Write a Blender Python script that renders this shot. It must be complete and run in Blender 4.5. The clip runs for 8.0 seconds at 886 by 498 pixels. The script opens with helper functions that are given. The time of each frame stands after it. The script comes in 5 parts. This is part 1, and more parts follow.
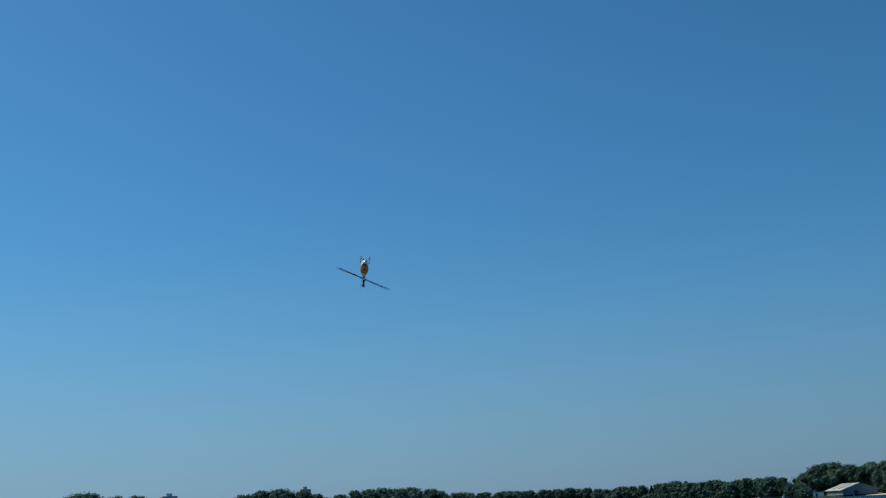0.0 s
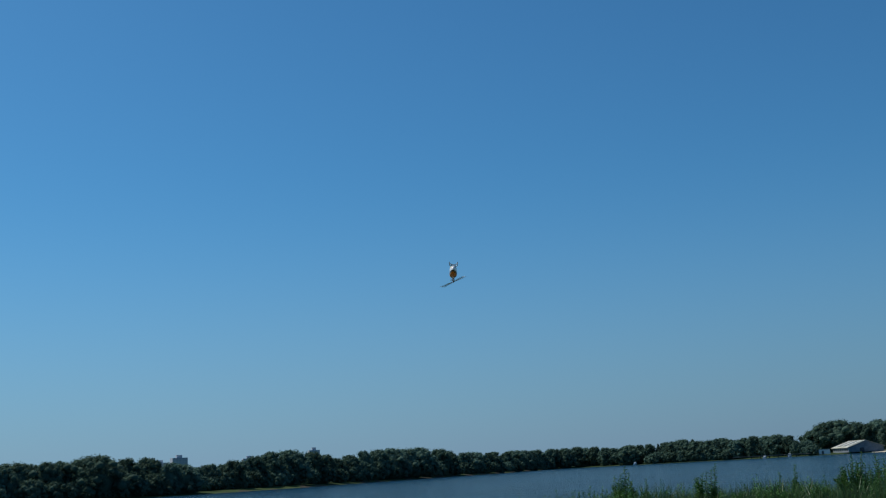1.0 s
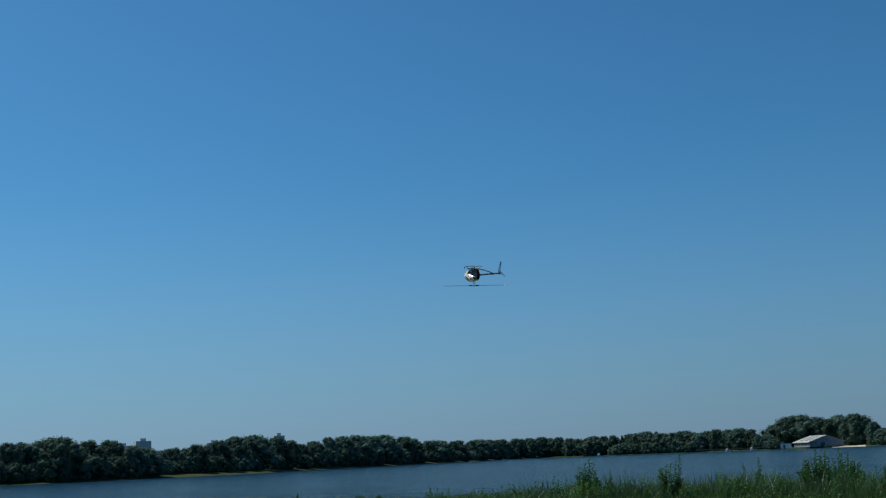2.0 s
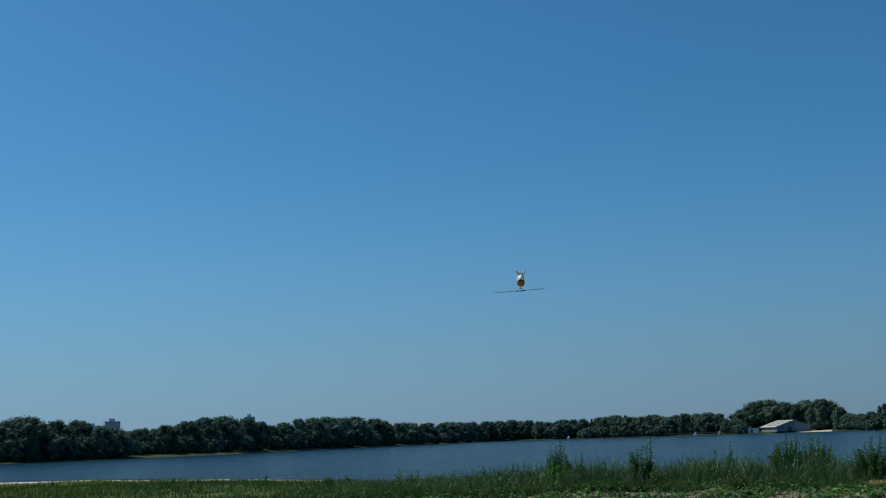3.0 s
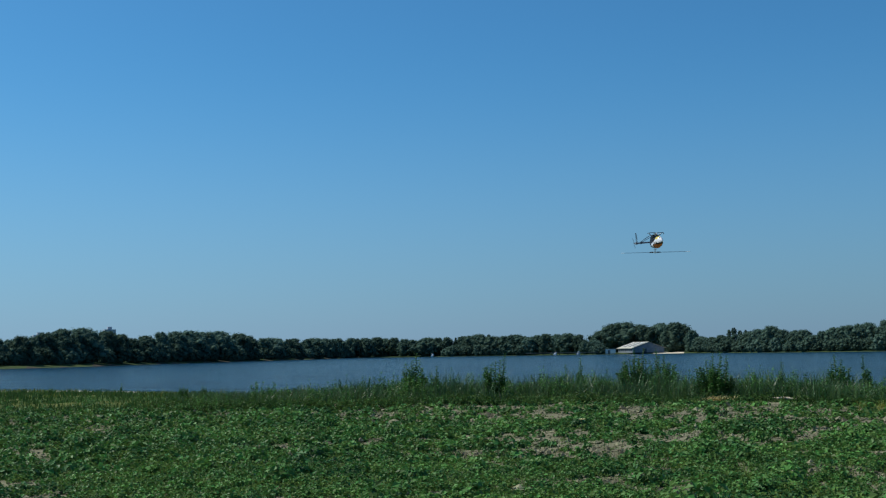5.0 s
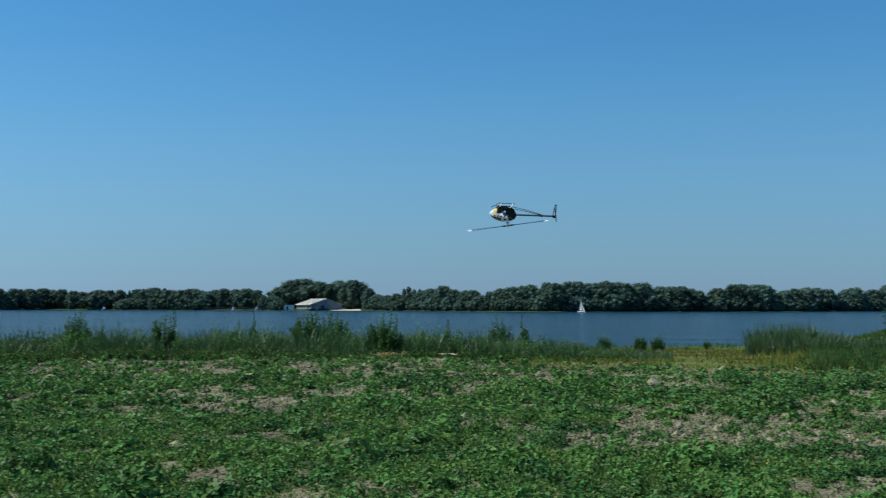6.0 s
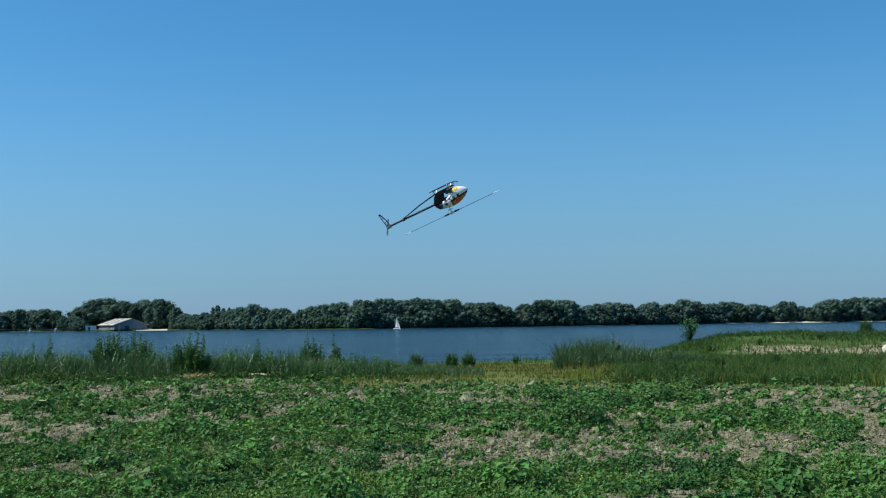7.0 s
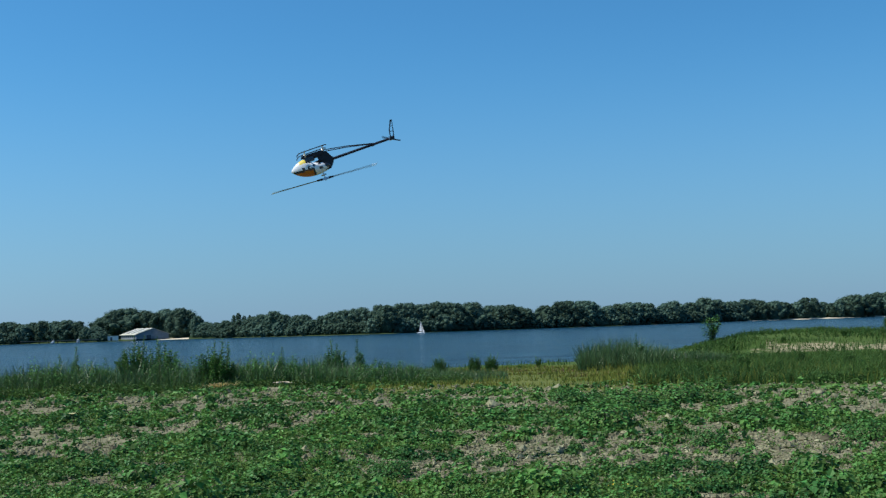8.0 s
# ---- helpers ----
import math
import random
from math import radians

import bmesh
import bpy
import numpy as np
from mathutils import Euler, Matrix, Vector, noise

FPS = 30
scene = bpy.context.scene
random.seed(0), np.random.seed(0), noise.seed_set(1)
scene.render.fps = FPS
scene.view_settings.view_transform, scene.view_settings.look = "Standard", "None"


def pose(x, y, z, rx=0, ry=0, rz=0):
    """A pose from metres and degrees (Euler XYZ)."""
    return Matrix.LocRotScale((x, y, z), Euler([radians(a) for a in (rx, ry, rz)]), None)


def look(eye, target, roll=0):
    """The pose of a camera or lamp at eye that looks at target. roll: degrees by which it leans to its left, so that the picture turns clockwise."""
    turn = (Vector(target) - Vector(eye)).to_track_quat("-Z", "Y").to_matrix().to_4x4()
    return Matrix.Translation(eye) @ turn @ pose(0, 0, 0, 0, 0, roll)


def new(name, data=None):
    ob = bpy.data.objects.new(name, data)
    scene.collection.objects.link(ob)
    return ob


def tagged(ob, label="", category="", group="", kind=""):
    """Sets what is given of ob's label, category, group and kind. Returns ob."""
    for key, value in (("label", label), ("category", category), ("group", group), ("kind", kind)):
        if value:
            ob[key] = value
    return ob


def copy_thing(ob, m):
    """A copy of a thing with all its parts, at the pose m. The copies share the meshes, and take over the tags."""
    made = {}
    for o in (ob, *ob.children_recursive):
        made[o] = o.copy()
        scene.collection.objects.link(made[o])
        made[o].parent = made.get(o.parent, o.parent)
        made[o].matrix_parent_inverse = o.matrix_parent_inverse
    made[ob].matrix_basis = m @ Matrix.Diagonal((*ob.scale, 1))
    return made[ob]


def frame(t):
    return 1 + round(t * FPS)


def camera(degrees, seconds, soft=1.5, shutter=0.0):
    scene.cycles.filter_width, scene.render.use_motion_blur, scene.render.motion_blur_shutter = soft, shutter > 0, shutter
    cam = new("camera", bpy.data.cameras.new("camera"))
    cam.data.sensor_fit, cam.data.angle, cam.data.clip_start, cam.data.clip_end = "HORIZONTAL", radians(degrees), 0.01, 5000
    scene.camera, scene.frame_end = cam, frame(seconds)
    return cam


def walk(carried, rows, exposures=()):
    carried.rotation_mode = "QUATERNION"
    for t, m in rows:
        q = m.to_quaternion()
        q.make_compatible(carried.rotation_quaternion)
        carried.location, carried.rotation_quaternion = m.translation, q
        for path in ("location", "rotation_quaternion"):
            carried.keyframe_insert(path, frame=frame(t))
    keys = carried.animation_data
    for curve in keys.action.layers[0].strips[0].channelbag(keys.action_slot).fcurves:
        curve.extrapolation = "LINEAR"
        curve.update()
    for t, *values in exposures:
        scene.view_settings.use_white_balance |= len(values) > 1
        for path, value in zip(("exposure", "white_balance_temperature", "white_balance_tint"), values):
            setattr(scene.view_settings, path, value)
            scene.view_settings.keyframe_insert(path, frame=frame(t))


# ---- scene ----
cam = camera(42.9, 8.0, soft=1.2, shutter=0.12)

# seconds, x, y, z, yaw to the left, pitch up, roll
PATH = [
    (0.0, 0.31, -1.75, 1.78, 34.73, 13.09, -2.84),
    (0.5, 0.31, -1.75, 1.78, 36.27, 12.01, -4.09),
    (1.0, 0.24, -1.63, 1.78, 35.16, 11.15, -3.19),
    (1.2, 0.19, -1.55, 1.77, 34.71, 11.53, -2.86),
    (2.5, -0.12, -1.01, 1.73, 32.94, 9.78, -1.96),
    (3.0, -0.26, -0.80, 1.73, 32.22, 9.57, -1.86),
    (3.5, -0.29, -0.70, 1.73, 31.11, 9.24, -1.78),
    (4.0, -0.24, -0.66, 1.71, 28.67, 6.99, -1.46),
    (5.3, 0.01, -0.59, 1.60, 23.34, 4.87, -0.78),
    (5.5, 0.04, -0.60, 1.60, 20.45, 4.64, -0.77),
    (6.0, 0.04, -0.37, 1.59, 9.58, 2.92, 0.06),
    (6.5, 0.01, -0.26, 1.60, 2.92, 2.13, -0.37),
    (7.0, -0.00, 0.00, 1.60, 0.00, 3.75, -0.66),
    (7.5, -0.01, -0.03, 1.61, -1.77, 3.89, -0.91),
    (8.0, -0.09, -0.05, 1.65, 0.94, 3.94, -1.80),
]


def eye_row(t, x, y, z, yaw, pitch, roll):
    a, p = radians(yaw), radians(pitch)
    ahead = Vector((-math.sin(a) * math.cos(p), math.cos(a) * math.cos(p), math.sin(p)))
    eye = Vector((x, y, z))
    return (t, look(eye, eye + ahead, roll))


walk(cam, [eye_row(*r) for r in PATH], exposures=[(0.0, -0.2), (2.5, -0.26), (3.5, -0.26), (4.0, -0.12), (5.5, 0.1), (6.5, 0.32), (8.0, 0.4)])

# ---------------------------------------------------------------- light
SUN_AZ, SUN_EL = 95.0, 52.0  # degrees to the left of +y, and above the horizon
world = bpy.data.worlds.new("sky")
scene.world = world
world.use_nodes = True
wt = world.node_tree
sky = wt.nodes.new("ShaderNodeTexSky")
sky.sky_type = "NISHITA"
sky.sun_disc = False
sky.sun_elevation = radians(SUN_EL)
sky.sun_rotation = radians(-SUN_AZ)
sky.altitude = 0
sky.air_density, sky.dust_density, sky.ozone_density = 1.0, 0.6, 3.0
tone = wt.nodes.new("ShaderNodeMix")
tone.data_type, tone.blend_type = "RGBA", "MULTIPLY"
tone.inputs["Factor"].default_value = 1.0
tone.inputs["B"].default_value = (0.306, 0.725, 0.94, 1)  # the camera's deep blue rendering of the clear sky
wt.links.new(sky.outputs[0], tone.inputs["A"])
# summer haze, thickest at the horizon and thinning upwards
place = wt.nodes.new("ShaderNodeTexCoord")
height = wt.nodes.new("ShaderNodeSeparateXYZ")
wt.links.new(place.outputs["Generated"], height.inputs[0])
thin = wt.nodes.new("ShaderNodeMapRange")
thin.interpolation_type = "SMOOTHERSTEP"
thin.inputs[1].default_value, thin.inputs[2].default_value = -0.12, 0.30
thin.inputs[3].default_value, thin.inputs[4].default_value = 0.92, 0.0
wt.links.new(height.outputs["Z"], thin.inputs[0])
haze = wt.nodes.new("ShaderNodeMix")
haze.data_type = "RGBA"
# the haze glows more towards the sun
facing = wt.nodes.new("ShaderNodeVectorMath")
facing.operation = "DOT_PRODUCT"
facing.inputs[1].default_value = (-math.sin(radians(SUN_AZ)), math.cos(radians(SUN_AZ)), 0)
wt.links.new(place.outputs["Generated"], facing.inputs[0])
glow = wt.nodes.new("ShaderNodeMapRange")
glow.interpolation_type = "SMOOTHSTEP"
glow.inputs[1].default_value, glow.inputs[2].default_value = -0.1, 1.0
glow.inputs[3].default_value, glow.inputs[4].default_value = 1.0, 1.5
wt.links.new(facing.outputs["Value"], glow.inputs[0])
lit = wt.nodes.new("ShaderNodeVectorMath")
lit.operation = "SCALE"
lit.inputs[0].default_value = (1.66, 2.46, 3.74)
wt.links.new(glow.outputs[0], lit.inputs["Scale"])
wt.links.new(lit.outputs[0], haze.inputs["B"])
wt.links.new(thin.outputs[0], haze.inputs["Factor"])
wt.links.new(tone.outputs["Result"], haze.inputs["A"])
wt.links.new(haze.outputs["Result"], wt.nodes["Background"].inputs[0])
wt.nodes["Background"].inputs[1].default_value = 0.107

sun = new("sun", bpy.data.lights.new("sun", "SUN"))
sun.data.energy, sun.data.angle, sun.data.color = 4.35, radians(0.53), (1.0, 0.95, 0.86)
sun_dir = Vector((-math.sin(radians(SUN_AZ)) * math.cos(radians(SUN_EL)), math.cos(radians(SUN_AZ)) * math.cos(radians(SUN_EL)), math.sin(radians(SUN_EL))))
sun.matrix_world = look(sun_dir * 200, (0, 0, 0))


# ---------------------------------------------------------------- materials
def material(name, dark, light, scale=3.0, rough=0.7, metal=0.0, bump=0.0, bump_scale=None, island=0.0, obrand=0.0, translucent=0.0, fine=0.0, coat=0.0, spec=0.5, lo=0.34, hi=0.68):
    """Principled with two-scale noise between two colours; optional bump and random brightness."""
    m = bpy.data.materials.new(name)
    m.use_nodes = True
    nt = m.node_tree
    n, lk = nt.nodes, nt.links
    b = n["Principled BSDF"]
    b.inputs["Roughness"].default_value = rough
    b.inputs["Metallic"].default_value = metal
    b.inputs["Coat Weight"].default_value = coat
    b.inputs["Specular IOR Level"].default_value = spec
    co = n.new("ShaderNodeTexCoord")
    a = n.new("ShaderNodeTexNoise")
    a.inputs["Scale"].default_value, a.inputs["Detail"].default_value = scale, 6
    lk.new(co.outputs["Object"], a.inputs["Vector"])
    ramp = n.new("ShaderNodeValToRGB")
    ramp.color_ramp.elements[0].position, ramp.color_ramp.elements[1].position = lo, hi
    ramp.color_ramp.elements[0].color = (*dark, 1)
    ramp.color_ramp.elements[1].color = (*light, 1)
    fac = a.outputs["Fac"]
    if fine:
        a2 = n.new("ShaderNodeTexNoise")
        a2.inputs["Scale"].default_value, a2.inputs["Detail"].default_value = scale * 9, 4
        lk.new(co.outputs["Object"], a2.inputs["Vector"])
        mx = n.new("ShaderNodeMix")
        mx.inputs["Factor"].default_value = fine
        lk.new(a.outputs["Fac"], mx.inputs[2])
        lk.new(a2.outputs["Fac"], mx.inputs[3])
        fac = mx.outputs[0]
    lk.new(fac, ramp.inputs[0])
    col = ramp.outputs[0]
    for kind, amount in (("island", island), ("object", obrand)):
        if amount:
            if kind == "island":
                src = n.new("ShaderNodeNewGeometry").outputs["Random Per Island"]
            else:
                src = n.new("ShaderNodeObjectInfo").outputs["Random"]
            hs = n.new("ShaderNodeHueSaturation")
            mr = n.new("ShaderNodeMapRange")
            mr.inputs[3].default_value, mr.inputs[4].default_value = 1 - amount, 1 + amount
            lk.new(src, mr.inputs[0])
            lk.new(mr.outputs[0], hs.inputs["Value"])
            mh = n.new("ShaderNodeMapRange")
            mh.inputs[3].default_value, mh.inputs[4].default_value = 0.5 - amount * 0.05, 0.5 + amount * 0.05
            lk.new(src, mh.inputs[0])
            lk.new(mh.outputs[0], hs.inputs["Hue"])
            lk.new(col, hs.inputs["Color"])
            col = hs.outputs[0]
    lk.new(col, b.inputs["Base Color"])
    if bump:
        bn = n.new("ShaderNodeTexNoise")
        bn.inputs["Scale"].default_value, bn.inputs["Detail"].default_value = bump_scale or scale * 4, 5
        lk.new(co.outputs["Object"], bn.inputs["Vector"])
        bp = n.new("ShaderNodeBump")
        bp.inputs["Strength"].default_value = bump
        bp.inputs["Distance"].default_value = 0.05
        lk.new(bn.outputs["Fac"], bp.inputs["Height"])
        lk.new(bp.outputs[0], b.inputs["Normal"])
    if translucent:
        tr = n.new("ShaderNodeBsdfTranslucent")
        lk.new(col, tr.inputs[0])
        ms = n.new("ShaderNodeMixShader")
        ms.inputs[0].default_value = translucent
        lk.new(b.outputs[0], ms.inputs[1])
        lk.new(tr.outputs[0], ms.inputs[2])
        lk.new(ms.outputs[0], n["Material Output"].inputs[0])
    return m


SOIL = material("dry_soil", (0.095, 0.093, 0.058), (0.245, 0.236, 0.152), 1.1, 0.95, bump=0.7, bump_scale=14, fine=0.4, spec=0.06)
CLOD = material("soil_clod", (0.1, 0.098, 0.06), (0.25, 0.24, 0.155), 5, 0.95, bump=0.5, island=0.35, spec=0.06)
TURF = material("bank_turf", (0.035, 0.07, 0.018), (0.08, 0.12, 0.032), 0.35, 0.95, bump=0.6, bump_scale=9, fine=0.5, spec=0.06)
SANDY = material("sandy_turf", (0.06, 0.095, 0.025), (0.29, 0.255, 0.165), 0.2, 0.95, bump=0.5, bump_scale=8, fine=0.45, lo=0.44, hi=0.56, spec=0.06)
DRYTURF = material("sunburnt_turf", (0.06, 0.09, 0.02), (0.135, 0.145, 0.045), 0.4, 0.95, bump=0.5, bump_scale=8, fine=0.45, spec=0.06)
SAND = material("pale_sand", (0.46, 0.41, 0.31), (0.66, 0.6, 0.48), 0.9, 0.95, bump=0.4, bump_scale=10, fine=0.4, spec=0.06)
MUD = material("lake_bed", (0.04, 0.04, 0.03), (0.08, 0.07, 0.05), 0.2, 0.9, spec=0.06)
MEADOW = material("far_meadow", (0.03, 0.052, 0.02), (0.065, 0.092, 0.034), 0.06, 0.95, fine=0.4, spec=0.06)
WEED = material("weed_leaf", (0.034, 0.105, 0.028), (0.118, 0.25, 0.054), 0.6, 0.5, island=0.45, translucent=0.2, spec=0.14)
PALEWEED = material("pale_weed_leaf", (0.06, 0.128, 0.03), (0.145, 0.232, 0.05), 0.8, 0.6, island=0.35, translucent=0.25, spec=0.12)
GRASS = material("grass_blade", (0.036, 0.088, 0.022), (0.084, 0.15, 0.034), 0.22, 0.6, island=0.35, translucent=0.22, spec=0.12)
YELLOWGRASS = material("yellow_grass", (0.11, 0.15, 0.025), (0.21, 0.21, 0.045), 0.3, 0.65, island=0.35, translucent=0.25, spec=0.12)
REED = material("reed_blade", (0.04, 0.09, 0.03), (0.1, 0.175, 0.066), 0.3, 0.45, island=0.4, translucent=0.22, spec=0.3)
STEM = material("green_stem", (0.05, 0.08, 0.02), (0.10, 0.12, 0.04), 6, 0.7)
PETAL = material("pale_petal", (0.6, 0.58, 0.25), (0.75, 0.72, 0.4), 20, 0.6)
YELLOW = material("yellow_petal", (0.55, 0.42, 0.03), (0.7, 0.55, 0.05), 20, 0.6)
# far foliage: green lightened and blued, the haze over the lake in its colour
LEAF = material("hazed_tree_leaf", (0.058, 0.11, 0.083), (0.1, 0.162, 0.115), 7.0, 0.85, obrand=0.3, fine=0.35, island=0.1, translucent=0.45, spec=0.12)
SHADELEAF = material("hazed_inner_foliage", (0.058, 0.11, 0.083), (0.1, 0.162, 0.115), 7.0, 0.9, obrand=0.3, fine=0.35, translucent=0.3, spec=0.12)
BARK = material("bark", (0.05, 0.04, 0.03), (0.12, 0.1, 0.08), 4, 0.9, spec=0.06)
DRIFT = material("bleached_wood", (0.35, 0.29, 0.21), (0.5, 0.43, 0.33), 8, 0.85, bump=0.3)
ROOFING = material("pale_roof_sheet", (0.30, 0.30, 0.25), (0.46, 0.45, 0.37), 0.6, 0.6, obrand=0.3)
WALLING = material("grey_cladding", (0.15, 0.18, 0.21), (0.23, 0.265, 0.3), 0.5, 0.7)
WHITE = material("white_paint", (0.68, 0.69, 0.7), (0.82, 0.82, 0.82), 2, 0.5)
DARKGLASS = material("dark_window", (0.03, 0.04, 0.06), (0.08, 0.1, 0.13), 1, 0.2)
# distant dark windows, paled in colour to stand for haze
HAZYGLASS = material("haze_pale_window", (0.24, 0.29, 0.35), (0.31, 0.36, 0.42), 1, 0.3)
DOCK = material("brown_dock", (0.11, 0.075, 0.04), (0.2, 0.145, 0.075), 0.5, 0.8, island=0.3, spec=0.1)
STRAW = material("pale_straw", (0.42, 0.34, 0.13), (0.6, 0.5, 0.25), 2, 0.8, island=0.3)
# tower concrete with the blue of distance haze mixed into its colour
CONCRETE = material("haze_blue_concrete", (0.36, 0.40, 0.46), (0.46, 0.5, 0.56), 0.08, 0.85)
BRICKISH = material("brown_boards", (0.2, 0.13, 0.09), (0.3, 0.21, 0.15), 0.7, 0.8)
SAIL = material("sail_cloth", (0.7, 0.71, 0.73), (0.85, 0.85, 0.85), 1.5, 0.7, translucent=0.3)
PODWHITE = material("gloss_white_canopy", (0.72, 0.73, 0.74), (0.84, 0.84, 0.84), 6, 0.22, coat=0.6)
PODORANGE = material("gloss_orange_canopy", (0.5, 0.1, 0.008), (0.64, 0.17, 0.012), 5, 0.25, coat=0.6)
PODDARK = material("gloss_black_canopy", (0.012, 0.013, 0.018), (0.03, 0.03, 0.035), 8, 0.25, coat=0.5)
CARBON = material("carbon_fibre", (0.008, 0.008, 0.011), (0.022, 0.022, 0.028), 60, 0.42, spec=0.25)
ALLOY = material("brushed_alloy", (0.45, 0.46, 0.48), (0.65, 0.66, 0.68), 30, 0.35, metal=0.9)
BLADE = material("black_blade", (0.015, 0.016, 0.02), (0.04, 0.042, 0.05), 12, 0.3, coat=0.4)
# sun glint on the ends of the dark blades, put in as white colour
TIPGLINT = material("white_tip_glint", (0.65, 0.66, 0.68), (0.85, 0.85, 0.85), 12, 0.35)
GREENTUBE = material("black_tube", (0.006, 0.009, 0.02), (0.014, 0.02, 0.04), 20, 0.5, spec=0.2)


def water_material():
    m = bpy.data.materials.new("lake_water")
    m.use_nodes = True
    nt = m.node_tree
    n, lk = nt.nodes, nt.links
    b = n["Principled BSDF"]
    b.inputs["Roughness"].default_value = 0.14
    b.inputs["IOR"].default_value = 1.15
    b.inputs["Specular IOR Level"].default_value = 0.13
    co = n.new("ShaderNodeTexCoord")
    mp = n.new("ShaderNodeMapping")
    mp.inputs["Scale"].default_value = (0.5, 1.0, 1.0)
    lk.new(co.outputs["Object"], mp.inputs["Vector"])
    # lighter and darker wave faces, put into the water's base colour as streaks
    streak = n.new("ShaderNodeTexNoise")
    streak.inputs["Scale"].default_value, streak.inputs["Detail"].default_value = 0.28, 9
    st = n.new("ShaderNodeMapping")
    st.inputs["Scale"].default_value = (0.35, 1.6, 1.0)
    lk.new(co.outputs["Object"], st.inputs["Vector"])
    lk.new(st.outputs[0], streak.inputs["Vector"])
    rp = n.new("ShaderNodeValToRGB")
    rp.color_ramp.elements[0].position, rp.color_ramp.elements[1].position = 0.42, 0.6
    rp.color_ramp.elements[0].color, rp.color_ramp.elements[1].color = (0.003, 0.022, 0.046, 1), (0.012, 0.054, 0.094, 1)
    lk.new(streak.outputs["Fac"], rp.inputs[0])
    lk.new(rp.outputs[0], b.inputs["Base Color"])
    prev = None
    for scale, dist in ((0.35, 2.2), (1.6, 0.8)):
        t = n.new("ShaderNodeTexNoise")
        t.inputs["Scale"].default_value, t.inputs["Detail"].default_value = scale, 4
        lk.new(mp.outputs[0], t.inputs["Vector"])
        bp = n.new("ShaderNodeBump")
        bp.inputs["Strength"].default_value = 1.0
        bp.inputs["Distance"].default_value = dist
        lk.new(t.outputs["Fac"], bp.inputs["Height"])
        if prev:
            lk.new(prev.outputs[0], bp.inputs["Normal"])
        prev = bp
    lk.new(prev.outputs[0], b.inputs["Normal"])
    return m


WATER = water_material()


# ---------------------------------------------------------------- mesh helpers
def mesh_data(name, verts, faces, mats, index=None, smooth=False):
    me = bpy.data.meshes.new(name)
    me.from_pydata([tuple(v) for v in verts] if not isinstance(verts, np.ndarray) else verts.tolist(), [], faces if not isinstance(faces, np.ndarray) else faces.tolist())
    for mt in mats:
        me.materials.append(mt)
    if index is not None:
        me.polygons.foreach_set("material_index", np.asarray(index, dtype=np.int32))
    if smooth:
        me.polygons.foreach_set("use_smooth", np.ones(len(me.polygons), dtype=bool))
    me.update()
    return me


def part(name, bm, mat, parent=None, label="", smooth=False):
    """Links a bmesh as one mesh object under a thing or a part."""
    me = bpy.data.meshes.new(name)
    bmesh.ops.recalc_face_normals(bm, faces=bm.faces)
    bm.to_mesh(me)
    bm.free()
    for mt in (mat if isinstance(mat, (list, tuple)) else [mat]):
        me.materials.append(mt)
    if smooth:
        me.polygons.foreach_set("use_smooth", np.ones(len(me.polygons), dtype=bool))
    ob = new(name, me)
    ob.parent = parent
    if label:
        ob["label"] = label
    return ob


def box(bm, x0, x1, y0, y1, z0, z1, bevel=0.0):
    r = bmesh.ops.create_cube(bm, size=1.0, matrix=Matrix.Translation(((x0 + x1) / 2, (y0 + y1) / 2, (z0 + z1) / 2)) @ Matrix.Diagonal((x1 - x0, y1 - y0, z1 - z0, 1)))
    if bevel:
        es = {e for v in r["verts"] for e in v.link_edges}
        bmesh.ops.bevel(bm, geom=list(es), offset=bevel, segments=2, affect="EDGES")


def tube(bm, pts, radii, sides=8):
    """A tapered round tube along points, closed at both ends."""
    pts = [Vector(p) for p in pts]
    rings = []
    for i, p in enumerate(pts):
        d = (pts[min(i + 1, len(pts) - 1)] - pts[max(i - 1, 0)]).normalized()
        q = d.to_track_quat("Z", "Y")
        r = radii[i] if isinstance(radii, (list, tuple)) else radii
        rings.append([bm.verts.new(p + q @ Vector((r * math.cos(2 * math.pi * k / sides), r * math.sin(2 * math.pi * k / sides), 0))) for k in range(sides)])
    for a, b in zip(rings, rings[1:]):
        for k in range(sides):
            bm.faces.new((a[k], a[(k + 1) % sides], b[(k + 1) % sides], b[k]))
    bm.faces.new(rings[0][::-1])
    bm.faces.new(rings[-1])


def prism(bm, outline, axis, a, b):
    """Extrudes a 2D outline along an axis ('x', 'y' or 'z') from a to b."""
    def at(u, v, w):
        return {"x": (w, u, v), "y": (u, w, v), "z": (u, v, w)}[axis]
    lo = [bm.verts.new(at(u, v, a)) for u, v in outline]
    hi = [bm.verts.new(at(u, v, b)) for u, v in outline]
    k = len(outline)
    for i in range(k):
        bm.faces.new((lo[i], lo[(i + 1) % k], hi[(i + 1) % k], hi[i]))
    bm.faces.new(lo[::-1])
    bm.faces.new(hi)


def polar(az, d):
    """The plan place at an azimuth in degrees (to the left of +y) and a distance."""
    a = radians(az)
    return -math.sin(a) * d, math.cos(a) * d


